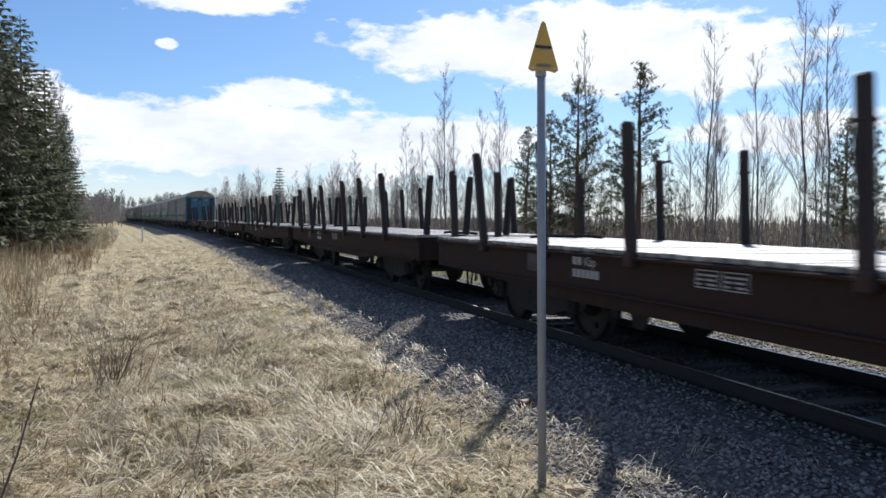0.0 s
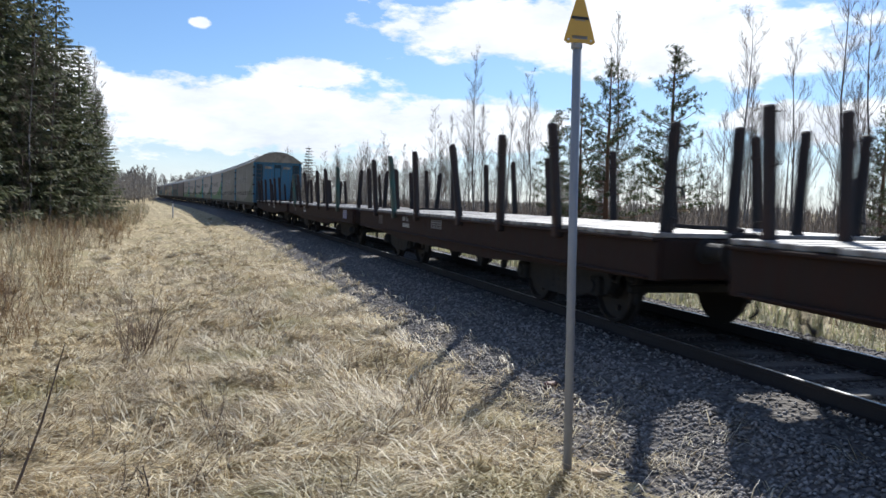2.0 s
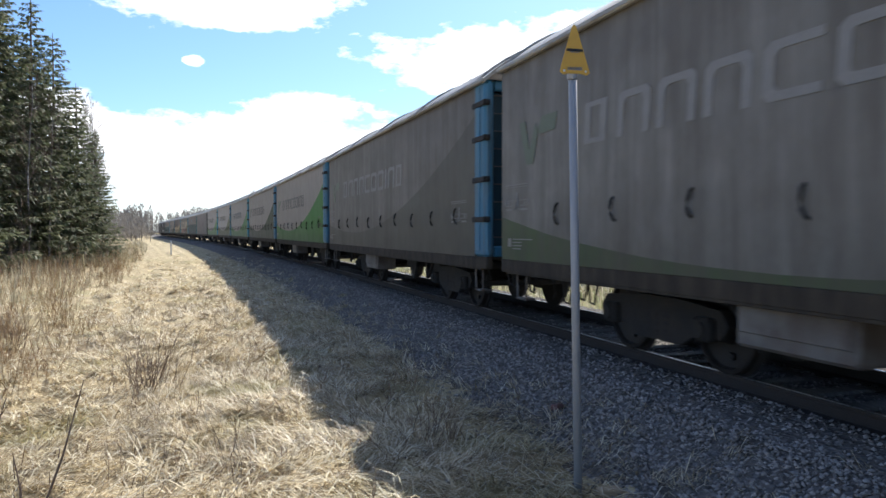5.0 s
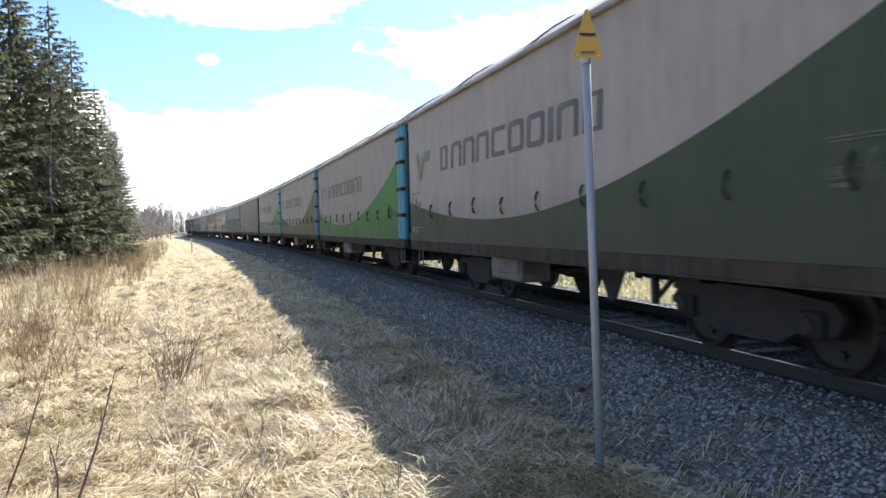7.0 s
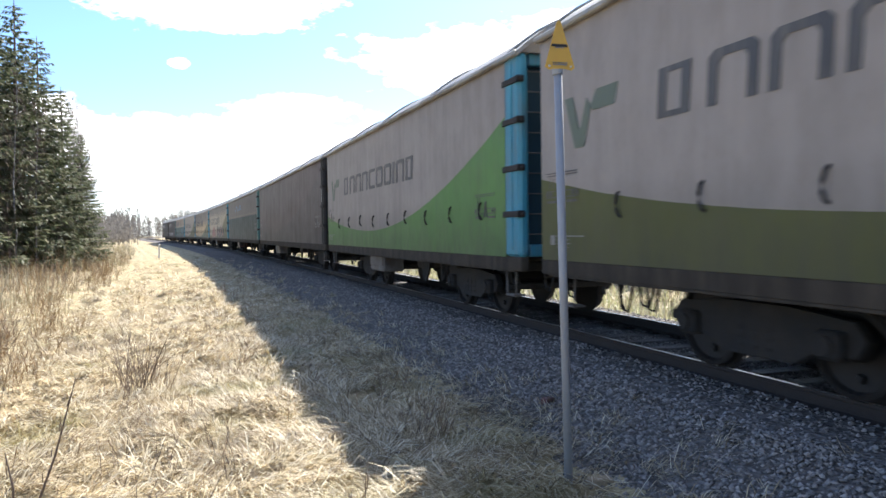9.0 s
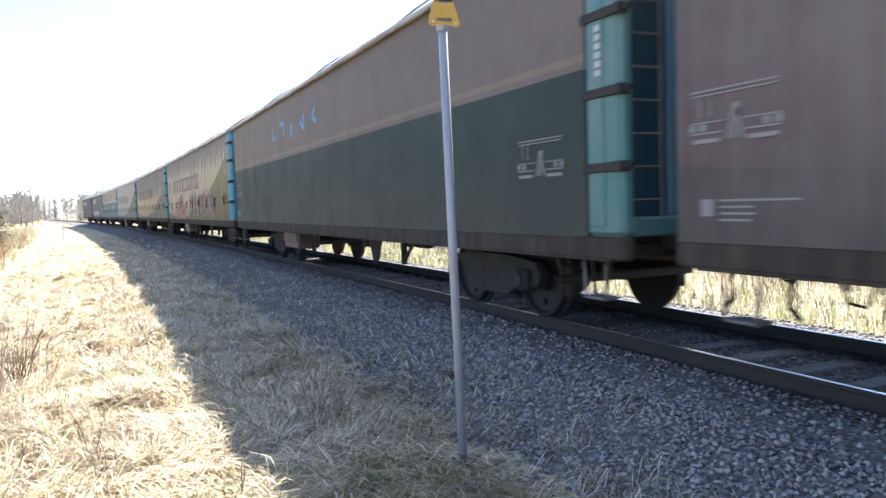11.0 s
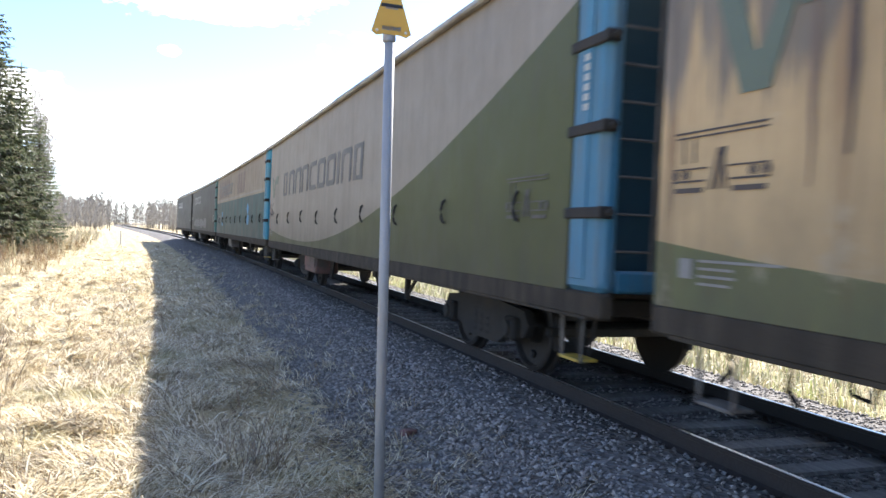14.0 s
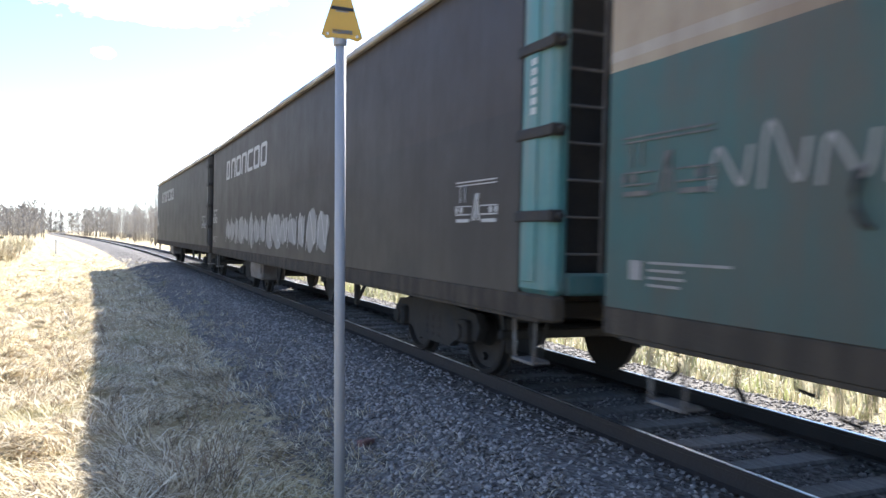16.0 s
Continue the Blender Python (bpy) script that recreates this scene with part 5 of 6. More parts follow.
def tympanum_geo():
    n = 16
    o = [(-HALF + 0.02, EAVE - 0.01)] + [((-1 + 2 * j / n) * (HALF - 0.02), EAVE + (CROWN - EAVE - 0.06) * (1 - abs(-1 + 2 * j / n) ** 2.1)) for j in range(1, n)] + [(HALF - 0.02, EAVE - 0.01)]
    return Geo().add([(-0.03, y, z) for y, z in o] + [(0.03, y, z) for y, z in o],
                     [tuple(range(n + 1)), tuple(range(2 * n + 1, n, -1))] + [(i, n + 1 + i, n + 1 + (i + 1) % (n + 1), (i + 1) % (n + 1)) for i in range(n + 1)])


def corner_post_geo():
    g = Geo().box(0, 0, (SILL + EAVE) / 2, 0.50, 0.16, EAVE - SILL, 0.05)
    g.box(-0.06, -0.085, (SILL + EAVE) / 2, 0.20, 0.02, EAVE - SILL - 0.2, 0.006)
    return g


def clamp_geo():
    return Geo().box(0, -0.095, 0, 0.51, 0.035, 0.085, 0.01).box(0.28, -0.07, 0, 0.05, 0.12, 0.09, 0.01).lathe([(-0.02, 0.025), (0.10, 0.025)], "x", 8, (0.26, -0.06, 0))


def ladder_geo():
    g = Geo()
    for y in (-0.17, 0.17):
        g.tube([(0, y, SILL + 0.15), (0, y, EAVE - 0.25)], 0.014, 5)
    for i in range(9):
        z = SILL + 0.32 + i * 0.28
        g.tube([(0, -0.17, z), (0, 0.17, z)], 0.011, 5)
    return g


def handle_geo():
    return Geo().tube([(0, 0.01, 0.13), (-0.01, -0.02, 0.10), (-0.025, -0.03, 0.02), (-0.022, -0.03, -0.06), (0.0, -0.02, -0.12), (0.015, 0.01, -0.14)], 0.017, 6)


def shed_wagon(index, long, side_mat, post_mat, end_mat, mark="letter", word=True, emblem="emblem", handles=9, label="", seed=0):
    pitch = LONG_PITCH if long else SHORT_PITCH
    L, L0 = pitch - 0.65, pitch - 1.0
    w = new("covered_wagon")
    tagged(w, label, "covered wagon", "covered wagons of the train")
    key = "long" if long else "short"
    for y, turn in ((-HALF, 0), (HALF, 180)):
        sd = part("curtain_side", stock(("curtain_side", key, index % 3), lambda: side_geo(-L / 2 - 0.205, L / 2 - 0.745, index % 3)), side_mat, w, m=pose(0.235 if y < 0 else -0.715, y, 0, 0, 0, turn))
        if y > 0:
            continue
        if word:
            x = -L0 / 2 + (2.2 if not long else 2.3)
            cw = 0.76 if not long else 0.98
            z0, h = (2.44, 0.47) if not long else (2.26, 0.60)
            if isinstance(word, list):
                z0, h, x, cw = 2.83, 0.48, -L0 / 2 + 2.2, 0.80
            for i, kind in enumerate(word if isinstance(word, list) else WORD):
                wd = 0.5 * cw * 0.42 if kind == "bar" else cw * 0.82
                part("painted_mark", stock(("mark", kind, key, cw), lambda: glyph(kind, 0.5 * cw if kind == "bar" else cw * 0.82, h, 0.08, 0.42)), mark, sd, m=pose(x, -0.0065, z0))
                x += wd + cw * 0.16
            if emblem:
                e = Geo().strip([(0.0, 0.62), (0.24, 0.02), (0.46, 0.02), (0.62, 0.46), (0.74, 0.62), (1.20, 0.62)], [(0.19, 0.62), (0.34, 0.24), (0.38, 0.24), (0.52, 0.56), (0.66, 0.40), (1.12, 0.40)], 0, 0.004)
                part("emblem", stock(("emblem",), lambda: e), emblem, sd, "plain emblem in muted colour", m=pose(-L0 / 2 + (0.12 if long else 0.3), -0.0065, z0 - (0.02 if long else 0.12)))
        hm = stock("handle", handle_geo)
        for i in range(handles):
            part("strap_handle", hm, "under", sd, m=pose(-L0 / 2 + 1.5 + i * (L0 - 3.0) / max(1, handles - 1), -0.008, 1.66 + 0.02 * ((i * 7) % 3), 0, random.uniform(-8, 8), 0))
        # stencilled notices
        def notice():
            g = Geo()
            for a, b, z, h in ((0, 0.80, 0.33, 0.012), (0.02, 0.80, 0.30, 0.010), (0.0, 0.32, 0.11, 0.010), (0.50, 0.82, 0.11, 0.010), (0.0, 0.30, 0.035, 0.012), (0.52, 0.82, 0.035, 0.012),
                               (0.02, 0.28, -0.02, 0.03), (0.54, 0.80, -0.02, 0.03), (0.09, 0.10, 0.22, 0.15), (0.19, 0.20, 0.22, 0.15)):
                g.box((a + b) / 2, 0, z, b - a, 0.004, h)
            for x in (0.02, 0.12, 0.70, 0.80):
                g.lathe([(-0.002, 0.03), (0.002, 0.03)], "y", 12, (x, 0, 0.075))
            for x, d in ((0.34, 0.07), (0.40, 0.05), (0.48, -0.06)):
                g.plate([(x, -0.02), (x + 0.025, -0.02), (x + 0.025 + d, 0.22), (x + d, 0.22)], 0.002, 0.004)
            return g
        def data_panel():
            g = Geo().box(0.06, 0, 0.05, 0.12, 0.004, 0.12)
            for k, (a, b) in enumerate(((0.18, 0.86), (0.18, 0.48), (0.18, 0.50), (0.18, 0.46))):
                g.box((a + b) / 2, 0, 0.10 - 0.045 * k, b - a, 0.004, 0.016)
            return g
        tagged(part("stencil", stock("stencil", notice), mark, sd, m=pose(-L0 / 2 - 0.22, -0.0075, 1.76)), kind="stuff")
        tagged(part("stencil", stock("stencil", notice), mark, sd, m=pose(L0 / 2 - 1.75, -0.0075, 1.62)), kind="stuff")
        tagged(part("data_panel", stock("data_panel", data_panel), "graffiti_pale", sd, "faded pale data panel", m=pose(-L0 / 2 - 0.12, -0.0075, 1.22)), kind="stuff")
    part("roof", stock(("roof", key), lambda: roof_geo(L)), "roof", w, "arched grey roof streaked with dirt")
    for i in range(5):
        part("roof_rib", stock("rib", rib_geo), "roof", w, m=pose(-L / 2 + 0.25 + i * (L - 0.5) / 4, 0, 0))
    for y in (-1, 1):
        part("eave_rail", stock(("eave", key), lambda: Geo().box(0, 0, 0, L, 0.09, 0.08, 0.02)), "roof", w, m=pose(0, y * (HALF + 0.045), EAVE - 0.02))
        part("sole_bar", stock(("sole", key), lambda: Geo().box(0, 0, 0, L, 0.12, 0.20, 0.02).box(0, -0.03, -0.1, L - 0.4, 0.05, 0.03, 0.005)), "sole", w, m=pose(0, y * (HALF - 0.06), SILL - 0.09))
        for x in (-1, 1):
            if x < 0:
                part("rear_post", stock("rear_post", lambda: Geo().box(0, 0, (SILL + EAVE) / 2, 0.16, 0.12, EAVE - SILL, 0.02)), "under", w, m=pose(-L / 2 + 0.12, y * (HALF - 0.13), 0))
                continue
            cp = part("corner_post", stock("corner_post", corner_post_geo), post_mat, w, m=pose(x * (L / 2 - 0.25), y * (HALF - 0.06), 0, 0, 0, 0 if y < 0 else 180))
            if long and y < 0:
                tagged(part("number_bars", stock("post_bars", lambda: functools.reduce(lambda g, k: g.box(-0.02, -0.0975, 2.42 + 0.075 * k, 0.075, 0.003, 0.05), range(6), Geo())), "dull_white", cp, "worn white marks up the post"), kind="stuff")
            for z in (1.62, 2.25, 2.9, 3.45):
                part("clamp", stock("clamp", clamp_geo), "under", cp, m=pose(0.0, 0, z))
    for x, turn in ((-1, 180), (1, 0)):
        # blue end walls take the darkened blue: shade behind the ladders is painted in
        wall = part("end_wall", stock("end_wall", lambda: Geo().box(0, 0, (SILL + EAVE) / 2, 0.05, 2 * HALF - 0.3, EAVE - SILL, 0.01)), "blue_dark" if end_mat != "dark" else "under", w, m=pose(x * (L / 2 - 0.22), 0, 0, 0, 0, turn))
        part("lower_beam", stock("end_beam", end_beam_geo), post_mat if x > 0 else "under", wall, m=pose(0.10, 0, SILL + 0.09))
        part("upper_beam", stock("end_beam", end_beam_geo), post_mat if x > 0 else "under", wall, m=pose(0.10, 0, EAVE - 0.085))
        for y in (-0.62, 0.62):
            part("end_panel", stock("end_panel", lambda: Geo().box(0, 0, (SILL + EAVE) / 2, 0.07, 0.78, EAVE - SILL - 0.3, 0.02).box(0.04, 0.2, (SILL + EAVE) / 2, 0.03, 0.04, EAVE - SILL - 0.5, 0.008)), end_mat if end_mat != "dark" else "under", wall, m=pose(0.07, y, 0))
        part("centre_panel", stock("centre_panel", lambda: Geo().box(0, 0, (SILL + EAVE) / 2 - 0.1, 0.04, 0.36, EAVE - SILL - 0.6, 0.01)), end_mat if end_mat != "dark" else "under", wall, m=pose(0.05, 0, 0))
        for y in (-1.28, 1.28):
            part("ladder", stock("ladder", ladder_geo), "box_grey", wall, m=pose(0.12, y, 0))
        for y in (-0.62, 0.62):
            part("plate", stock("end_plate", lambda: Geo().box(0, 0, 0, 0.01, 0.5, 0.16, 0.003)), "tympanum", wall, m=pose(0.115, y, 3.45))
        part("roof_end", stock("tympanum", tympanum_geo), "tympanum", w, "beige arched gable under the roof", m=pose(x * (L / 2 - 0.02), 0, 0))
    part("underframe", stock(("under", key), lambda: hanging_gear(L, 8 if long else 5)), "under", w)
    part("locker", stock("locker", lambda: Geo().box(0, 0, 0, 1.3, 0.5, 0.42, 0.03).box(0, -0.26, 0.05, 1.2, 0.02, 0.26, 0.008)), "box_red" if index == 11 or index == 8 else "box_grey", w, "steel locker slung under the floor", m=pose(-L * (0.16 if long else 0.10), -1.22, 0.66))
    for x in (-L / 2 + 0.55, L / 2 - 0.55):
        yellow = index in (11, 12) and x > 0
        st = part("foot_step", stock("foot_step", lambda: Geo().tube([(-0.17, 0, 0.95), (-0.15, 0, 0.46), (0.15, 0, 0.46), (0.17, 0, 0.95)], 0.016, 6)), "box_grey", w, "hanging steel foot step", m=pose(x, -HALF + 0.10, 0))
        part("tread", stock("step_tread", lambda: Geo().box(0, 0.06, 0.47, 0.30, 0.18, 0.025, 0.005)), "step_yellow" if yellow else "box_grey", st)
    add_bogie(w, -L / 2 + (3.4 if long else 3.3), 1.8)
    add_bogie(w, L / 2 - (3.4 if long else 3.3), 1.8)
    add_ends(w, L / 2 - 0.22)
    return w


def blob_outline(r, w, h, n=44, rough=0.2):
    """A soft-edged closed outline."""
    hs = [(k, r.uniform(0.3, 1.0) * rough / k ** 0.7, r.uniform(0, 6.28)) for k in (2, 3, 4, 5)]
    out = []
    for i in range(n):
        a = 6.283 * i / n
        m = 1 + sum(c * math.sin(k * a + p) for k, c, p in hs)
        out.append((w * math.cos(a) * m, h * math.sin(a) * m))
    return out


def fluent(pts, steps=6):
    """Rounds off a line through the points."""
    p = [pts[0]] + list(pts) + [pts[-1]]
    out = []
    for i in range(1, len(p) - 2):
        for k in range(steps):
            t = k / steps
            out.append(tuple(0.5 * (2 * p[i][c] + (p[i + 1][c] - p[i - 1][c]) * t + (2 * p[i - 1][c] - 5 * p[i][c] + 4 * p[i + 1][c] - p[i + 2][c]) * t * t
                                    + (3 * p[i][c] - p[i - 1][c] - 3 * p[i + 1][c] + p[i + 2][c]) * t ** 3) for c in (0, 1)))
    return out + [pts[-1]]


def spray(wagon_side, mat, outline, x, z, depth, label=""):
    return part("graffiti", Geo().plate(outline, 0, 0.0015), mat, wagon_side, label, m=pose(x, -0.0062 - depth * 0.4, z))


def line_spray(side, mat, pts, wide, depth, steps=6):
    """A sprayed line as one flat ribbon."""
    pts = fluent(pts, steps)
    left, right = [], []
    for i, (x, z) in enumerate(pts):
        a, b = pts[max(0, i - 1)], pts[min(len(pts) - 1, i + 1)]
        d = Vector((b[0] - a[0], b[1] - a[1]))
        d = d.normalized() if d.length > 1e-6 else Vector((1, 0))
        left.append((x - d.y * wide / 2, -0.0012, z + d.x * wide / 2))
        right.append((x + d.y * wide / 2, -0.0012, z - d.x * wide / 2))
    n = len(pts)
    g = Geo().add(left + right, [(i, i + 1, n + i + 1, n + i) for i in range(n - 1)])
    return part("graffiti_line", g, mat, side, m=pose(0, -0.0066 - depth * 0.4, 0))


PALE, GREYISH, CREAM = (0.365, 0.315, 0.28), (0.38, 0.36, 0.33), (0.54, 0.44, 0.30)
LEAF, OLIVE, MOSS = (0.045, 0.185, 0.028), (0.105, 0.11, 0.025), (0.032, 0.052, 0.018)
S14, L18 = SHORT_PITCH - 1.6, LONG_PITCH - 1.6
SIDES = [
    livery("side_dusty_green", (0.30, 0.285, 0.26), (0.075, 0.13, 0.04), 1.1, 0.40, 5.0, S14, 0.75),
    livery("side_grey_brown", (0.25, 0.23, 0.205), (0.13, 0.125, 0.10), 1.4, 0.25, 3.6, S14, 0.75),
    livery("side_bright_green", (0.31, 0.27, 0.24), LEAF, 1.45, 0.30, 3.6, S14, 0.18),
    livery("side_moss", PALE, MOSS, 1.45, 0.36, 4.2, S14, 0.30),
    livery("side_leaf", (0.31, 0.27, 0.24), LEAF, 1.43, 0.36, 4.1, S14, 0.22),
    livery("side_olive", PALE, OLIVE, 1.47, 0.41, 4.9, S14, 0.28),
    livery("side_leaf_light", PALE, (0.12, 0.26, 0.065), 1.43, 0.36, 4.1, S14, 0.35),
    livery("side_maroon", (0.10, 0.065, 0.055), (0.07, 0.05, 0.045), 1.4, 0.22, 3.5, L18, 0.55, (0.20, 0.17, 0.15)),
    livery("side_dark_teal", (0.15, 0.115, 0.09), (0.011, 0.028, 0.020), length=L18, straight=2.50, dirt=0.15, dirt_colour=(0.05, 0.045, 0.04), hem=(0.20, 0.15, 0.11)),
    livery("side_cream_graffiti", CREAM, (0.19, 0.17, 0.06), 1.10, 0.28, 4.4, L18, 0.45, (0.22, 0.155, 0.10), rust=0.6, film=3.05),
    livery("side_rusty_cream", (0.60, 0.42, 0.22), (0.15, 0.16, 0.062), 1.12, 0.30, 4.0, L18, 0.4, (0.13, 0.09, 0.06), rust=0.7, film=2.38),
    livery("side_grey_olive", (0.32, 0.27, 0.215), (0.085, 0.09, 0.024), 1.12, 0.28, 4.4, L18, 0.30),
    livery("side_teal_brown_top", (0.38, 0.305, 0.21), (0.022, 0.10, 0.095), length=L18, straight=2.53, dirt=0.55, dirt_colour=(0.11, 0.055, 0.035), hem=(0.42, 0.37, 0.30)),
    livery("side_dark_brown", (0.040, 0.028, 0.022), (0.030, 0.022, 0.018), 2.3, 0.3, 0.4, L18, 0.35, (0.06, 0.052, 0.047)),
    livery("side_black_brown", (0.036, 0.030, 0.027), (0.028, 0.024, 0.022), 2.3, 0.3, 0.4, L18, 0.30, (0.06, 0.05, 0.045)),
]
CARGO = ["slab", "arch", "hoop", "arch", "lines", "hoop", "hoop"]
SHEDS = [
    dict(long=False, post_mat="blue", end_mat="blue", label="dusty grey and green covered wagon with blue end wall", mark="graffiti_pale"),
    dict(long=False, post_mat="blue", end_mat="blue", label="grimy grey-brown covered wagon with arched roof", mark="graffiti_pale"),
    dict(long=False, post_mat="blue", end_mat="blue", label="pale covered wagon with bright green wave and blue corners"),
    dict(long=False, post_mat="blue", end_mat="blue", label="pale covered wagon with dark moss-green sweep"),
    dict(long=False, post_mat="blue_light", end_mat="blue", label="pale covered wagon with leaf-green sweep and blue corners"),
    dict(long=False, post_mat="blue", end_mat="blue", label="pale covered wagon with olive-green sweep"),
    dict(long=False, post_mat="blue_light", end_mat="blue", label="pale covered wagon with light green sweep and blue corners"),
    dict(long=True, post_mat="under", end_mat="dark", label="long dark maroon covered wagon streaked with grey", word=False, handles=0, mark="graffiti_pale", emblem=""),
    dict(long=True, post_mat="teal", end_mat="blue", label="long covered wagon, dark teal below a brown top band", word=False, handles=0, mark="graffiti_pale", emblem=""),
    # end panels of the next four wagons also get the shade-darkened blue
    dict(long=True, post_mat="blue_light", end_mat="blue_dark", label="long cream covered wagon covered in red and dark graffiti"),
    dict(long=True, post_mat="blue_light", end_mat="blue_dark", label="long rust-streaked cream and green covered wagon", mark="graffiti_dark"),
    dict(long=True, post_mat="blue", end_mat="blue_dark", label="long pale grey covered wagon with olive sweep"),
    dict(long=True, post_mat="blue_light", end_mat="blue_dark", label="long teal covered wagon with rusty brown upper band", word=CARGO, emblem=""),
    dict(long=True, post_mat="teal", end_mat="dark", label="long dark brown covered wagon with white painted marks", word=CARGO, handles=0, mark="dull_white", emblem=""),
    dict(long=True, post_mat="under", end_mat="dark", label="last covered wagon, blackish brown with white marks", word=CARGO, handles=0, mark="dull_white", emblem=""),
]

TRAIN = []          # wagon, distance of its middle along the line at the start
for i in range(7):
    TRAIN.append((flat_wagon(i), SHEDS_AT - 0.15 - FLAT_PITCH * (i + 0.5)))
at_ = SHEDS_AT
WAGONS = []
for i, kw in enumerate(SHEDS):
    pitch = LONG_PITCH if kw["long"] else SHORT_PITCH
    wg = shed_wagon(i, side_mat=SIDES[i], **kw)
    WAGONS.append(wg)
    TRAIN.append((wg, at_ + pitch / 2 - 0.125))
    at_ += pitch


def near_side(wagon):
    return [c for c in wagon.children if c.name.startswith("curtain_side")][0]


def paint_graffiti():
    r = random.Random(9)
    sd = near_side(WAGONS[9])
    # red hatched bubble shapes towards the rear
    for k, (x, z, w, h) in enumerate(((-5.35, 1.30, 0.50, 0.30), (-5.1, 1.68, 0.36, 0.16), (-4.55, 1.52, 0.30, 0.46), (-4.1, 1.55, 0.32, 0.50), (-3.55, 1.72, 0.38, 0.40), (-2.85, 1.32, 0.42, 0.30))):
        out = blob_outline(r, w, h, rough=0.09)
        spray(sd, "graffiti_dark", [(a * 1.12, b * 1.12) for a, b in out], x, z, 0.001 * k)
        spray(sd, "graffiti_red", out, x, z, 0.002 + 0.001 * k, "red sprayed bubble shape")
        for m in range(5):
            zz = z - h * 0.6 + m * h * 0.28
            line_spray(sd, "graffiti_pale_red", [(x - w * 0.6, zz), (x, zz + 0.05), (x + w * 0.6, zz + 0.14)], 0.018, 0.011)
    # large dark piece with coloured fills and white outlines in the middle
    for k in range(9):
        spray(sd, "graffiti_dark", blob_outline(r, 0.50, 0.42, rough=0.3), -0.55 + 0.72 * k, 1.56 + 0.06 * math.sin(1.7 * k), 0.0004 * k, "dark sprayed shape")
    fills = ("graffiti_ochre", "graffiti_red", "graffiti_brown", "graffiti_dark", "graffiti_ochre", "graffiti_red", "graffiti_green")
    for k in range(22):
        spray(sd, fills[k % 7], blob_outline(r, r.uniform(0.10, 0.26), r.uniform(0.12, 0.34), rough=0.4), -0.95 + 0.29 * k, 1.55 + r.uniform(-0.3, 0.36), 0.005 + 0.0003 * k)
    x = -0.55
    for k in range(7):
        w = r.uniform(0.40, 0.52)
        loop = [(x - w * 0.5, 1.15), (x - w * 0.45, 1.7), (x - w * 0.1, 2.05), (x + w * 0.45, 1.9), (x + w * 0.45, 1.6), (x, 1.42), (x - w * 0.3, 1.3), (x + w * 0.5, 1.18)]
        line_spray(sd, "graffiti_white", loop[r.choice((0, 2)): r.choice((5, 7, 8))], 0.035, 0.012)
        line_spray(sd, "graffiti_dark", [(x - w * 0.6, 1.1), (x - w * 0.6, 1.75), (x - w * 0.1, 2.16), (x + w * 0.6, 1.95)], 0.05, 0.0105)
        x += 0.92
    for k in range(9):
        cx, cz = 5.6 + k * 0.30, 1.85
        line_spray(sd, "graffiti_dark", [(cx + r.uniform(-0.16, 0.16), cz + r.uniform(-0.2, 0.2)) for _ in range(5)], 0.025, 0.001)
    sd = near_side(WAGONS[10])
    for k in range(8):
        cx = 0.5 + k * 0.45
        line_spray(sd, "graffiti_pale", [(cx + r.uniform(-0.22, 0.22), 1.4 + r.uniform(-0.2, 0.25)) for _ in range(5)], 0.028, 0.001)
    for k in range(34):
        cx = -8.6 + r.random() * 15
        top, w = r.uniform(0.5, 2.1), r.uniform(0.012, 0.06)
        rows = 9
        wid = [w * (0.25 + 0.9 * (m / rows) ** 0.5) * r.uniform(0.5, 1.3) for m in range(rows + 1)]
        drift = [r.gauss(0, 0.006) for _ in range(rows + 1)]
        out = [(drift[m] - wid[m], top * m / rows) for m in range(rows + 1)] + [(drift[m] + wid[m], top * m / rows) for m in range(rows, -1, -1)]
        spray(sd, "graffiti_brown" if k % 3 else "graffiti_dark", out, cx, 3.74 - top if k % 4 else r.uniform(1.3, 1.6), 0.0002 * k, "brown rust run")
    sd = near_side(WAGONS[13])
    for k in range(15):
        w, h = r.uniform(0.22, 0.4), r.uniform(0.22, 0.36)
        cx = -6.5 + k * 0.66
        spray(sd, "graffiti_pale", blob_outline(r, w, h, rough=0.25), cx, 1.50, 0.0003 * k, "faded grey sprayed shape")
        line_spray(sd, "dull_white", [(cx - w, 1.2), (cx - w * 0.4, 1.8), (cx + w * 0.5, 1.3), (cx + w * 0.9, 1.75)], 0.03, 0.006)
    sd = near_side(WAGONS[12])
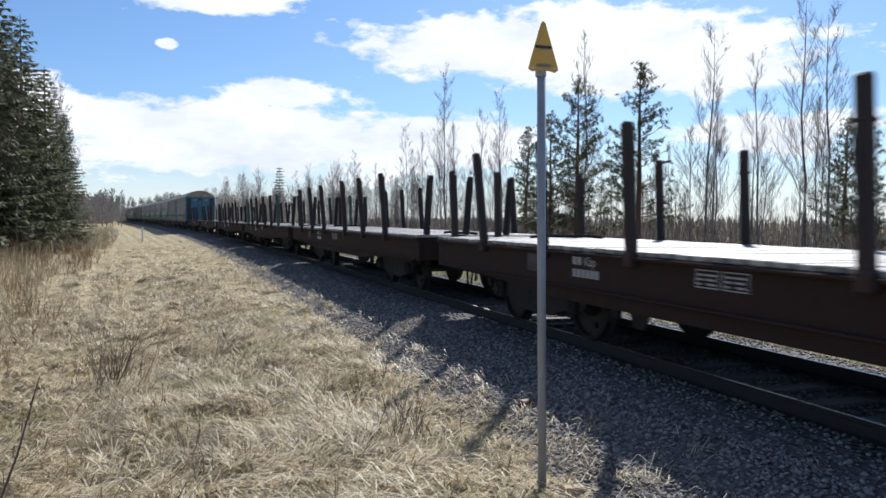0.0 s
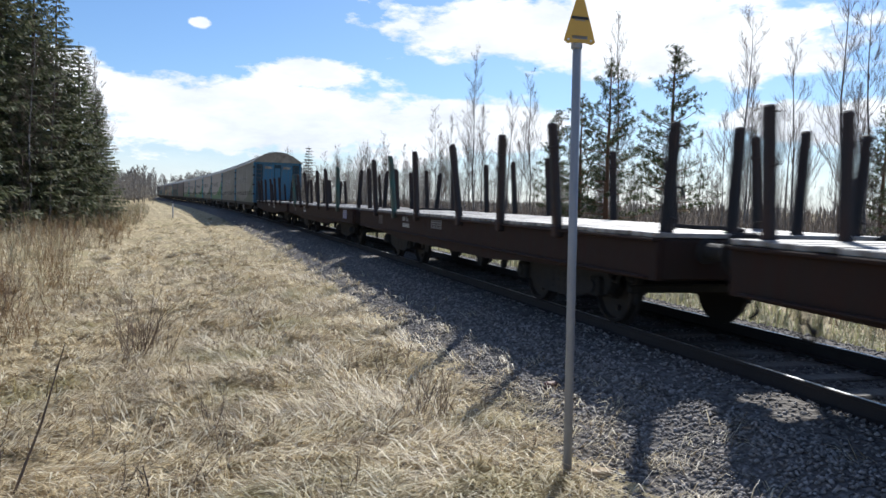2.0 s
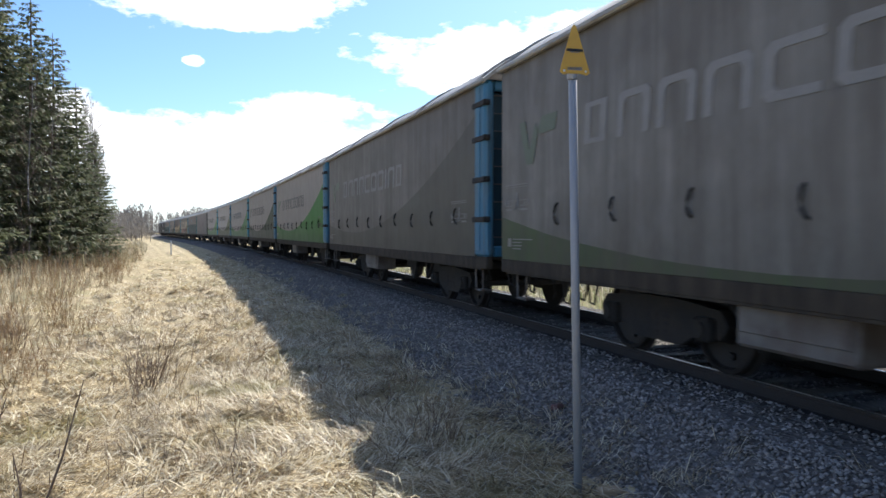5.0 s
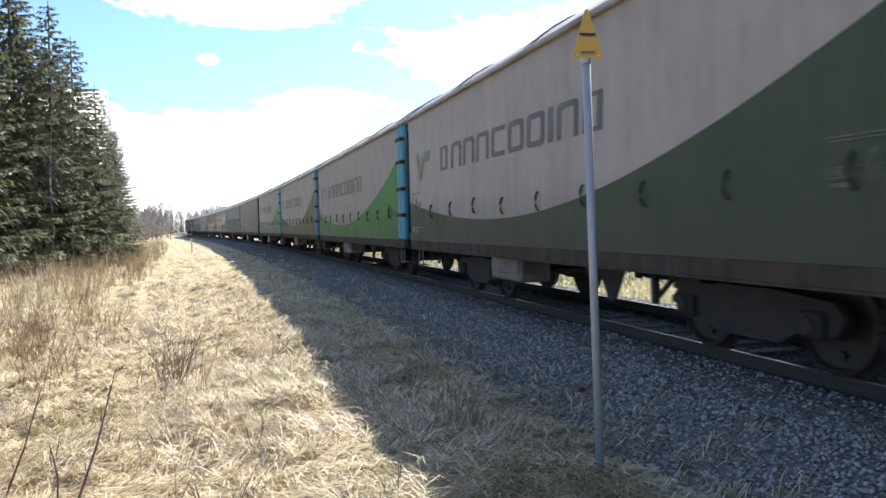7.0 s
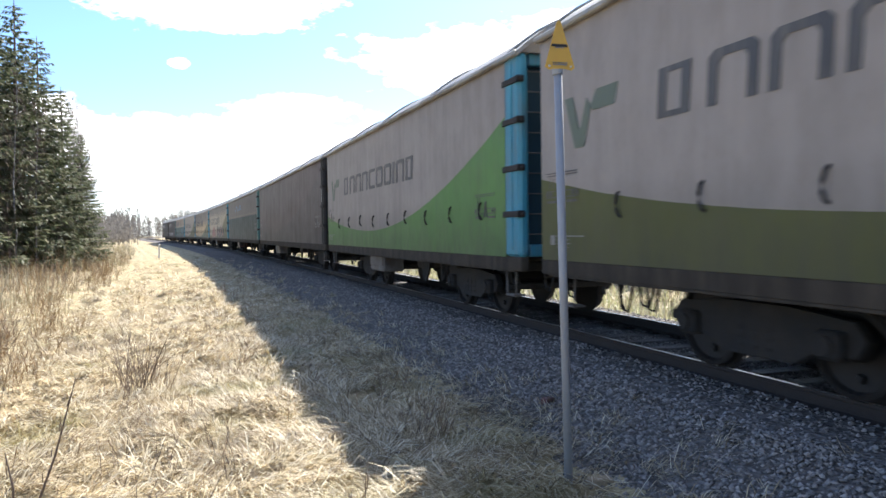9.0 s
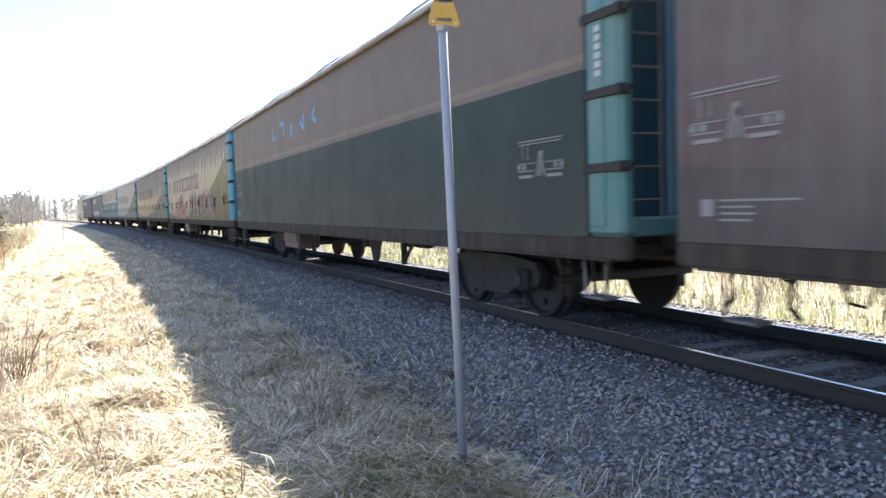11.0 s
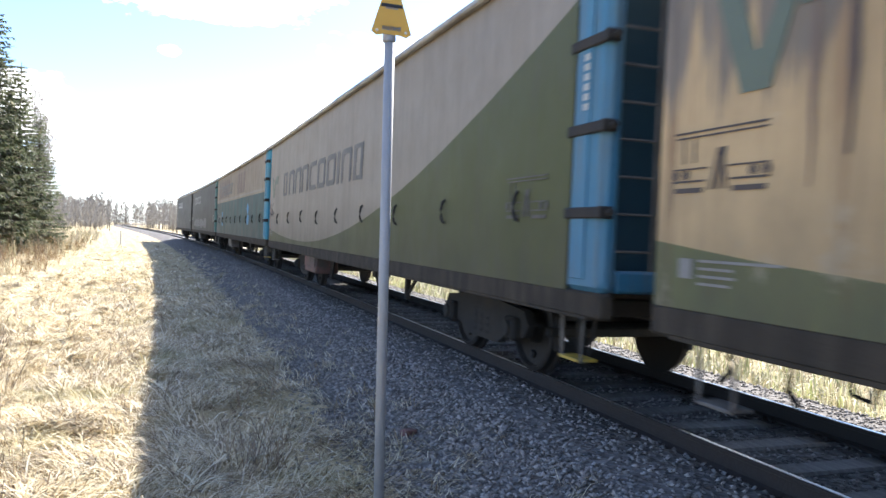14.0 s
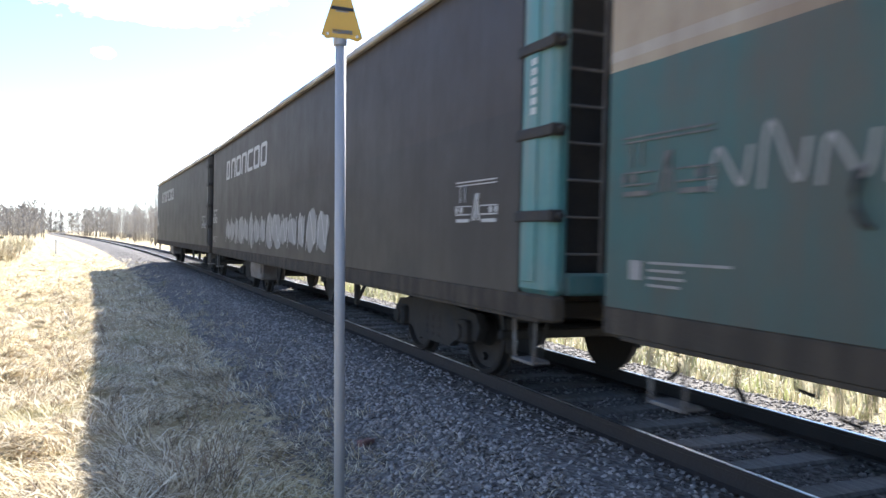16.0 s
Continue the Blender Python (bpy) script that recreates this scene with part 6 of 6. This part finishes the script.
    for k, (x, z, w, h) in enumerate(((4.2, 2.05, 0.30, 0.18), (4.3, 1.65, 0.30, 0.20), (-6.2, 1.95, 0.20, 0.14), (-6.1, 1.5, 0.22, 0.14))):
        spray(sd, "graffiti_blue", blob_outline(r, w, h, rough=0.2), x, z, 0.0, "bright blue sprayed patch")
    for k in range(6):
        cx = -8.6 + k * 0.35
        line_spray(sd, "graffiti_pale", [(cx, 1.72), (cx + 0.05, 1.95 + 0.1 * (k % 2)), (cx + 0.22, 1.75), (cx + 0.28, 1.95)], 0.03, 0.001)
    for k in range(9):
        spray(sd, "graffiti_brown", [(0, 0), (0.78, 0.0), (0.78, 0.82), (0, 0.82)], -8.4 + 0.92 * k + (3.2 if k > 5 else 0), 2.72, 0.0, "dark rusty patch on the upper band")
    sd = near_side(WAGONS[8])
    for k in range(5):
        line_spray(sd, "graffiti_blue", [(-4 + k * 0.9 + r.uniform(-0.2, 0.2), 3.1 + r.uniform(-0.2, 0.2)) for _ in range(3)], 0.10, 0.001)


M["graffiti_pale_red"] = material("graffiti_pale_red", (0.42, 0.23, 0.18), 0.55, vary=0.4, vary_scale=6)
M["graffiti_brown"] = material("graffiti_brown", (0.13, 0.075, 0.055), 0.6, vary=0.5, vary_scale=3, stain=(0.28, 0.22, 0.17), stain_amount=0.4, stain_stretch=(4, 1, 0.3))
paint_graffiti()


def motions():
    """The train runs along the line past the viewer; its wheels roll."""
    for wagon, mid in TRAIN:
        rows = []
        for k in range(33):
            t = 0.5 * k
            s = mid - SPEED * t
            a, b = on_track(s - 5.0, 0.0), on_track(s + 5.0, 0.0)
            fx, fy = float(a[0] - b[0]), float(a[1] - b[1])
            rows.append((t, pose(float(a[0] + b[0]) / 2, float(a[1] + b[1]) / 2, 0.0, 0, 0, math.degrees(math.atan2(fy, fx)))))
        walk(wagon, rows)
    turn = math.degrees(SPEED / 0.455) / FPS
    for wheel, x in WHEELS:
        walk(wheel, [(k / FPS, pose(x, 0, 0.46, 0, (turn * k) % 360, 0)) for k in range(0, 16 * FPS + 1)])


motions()
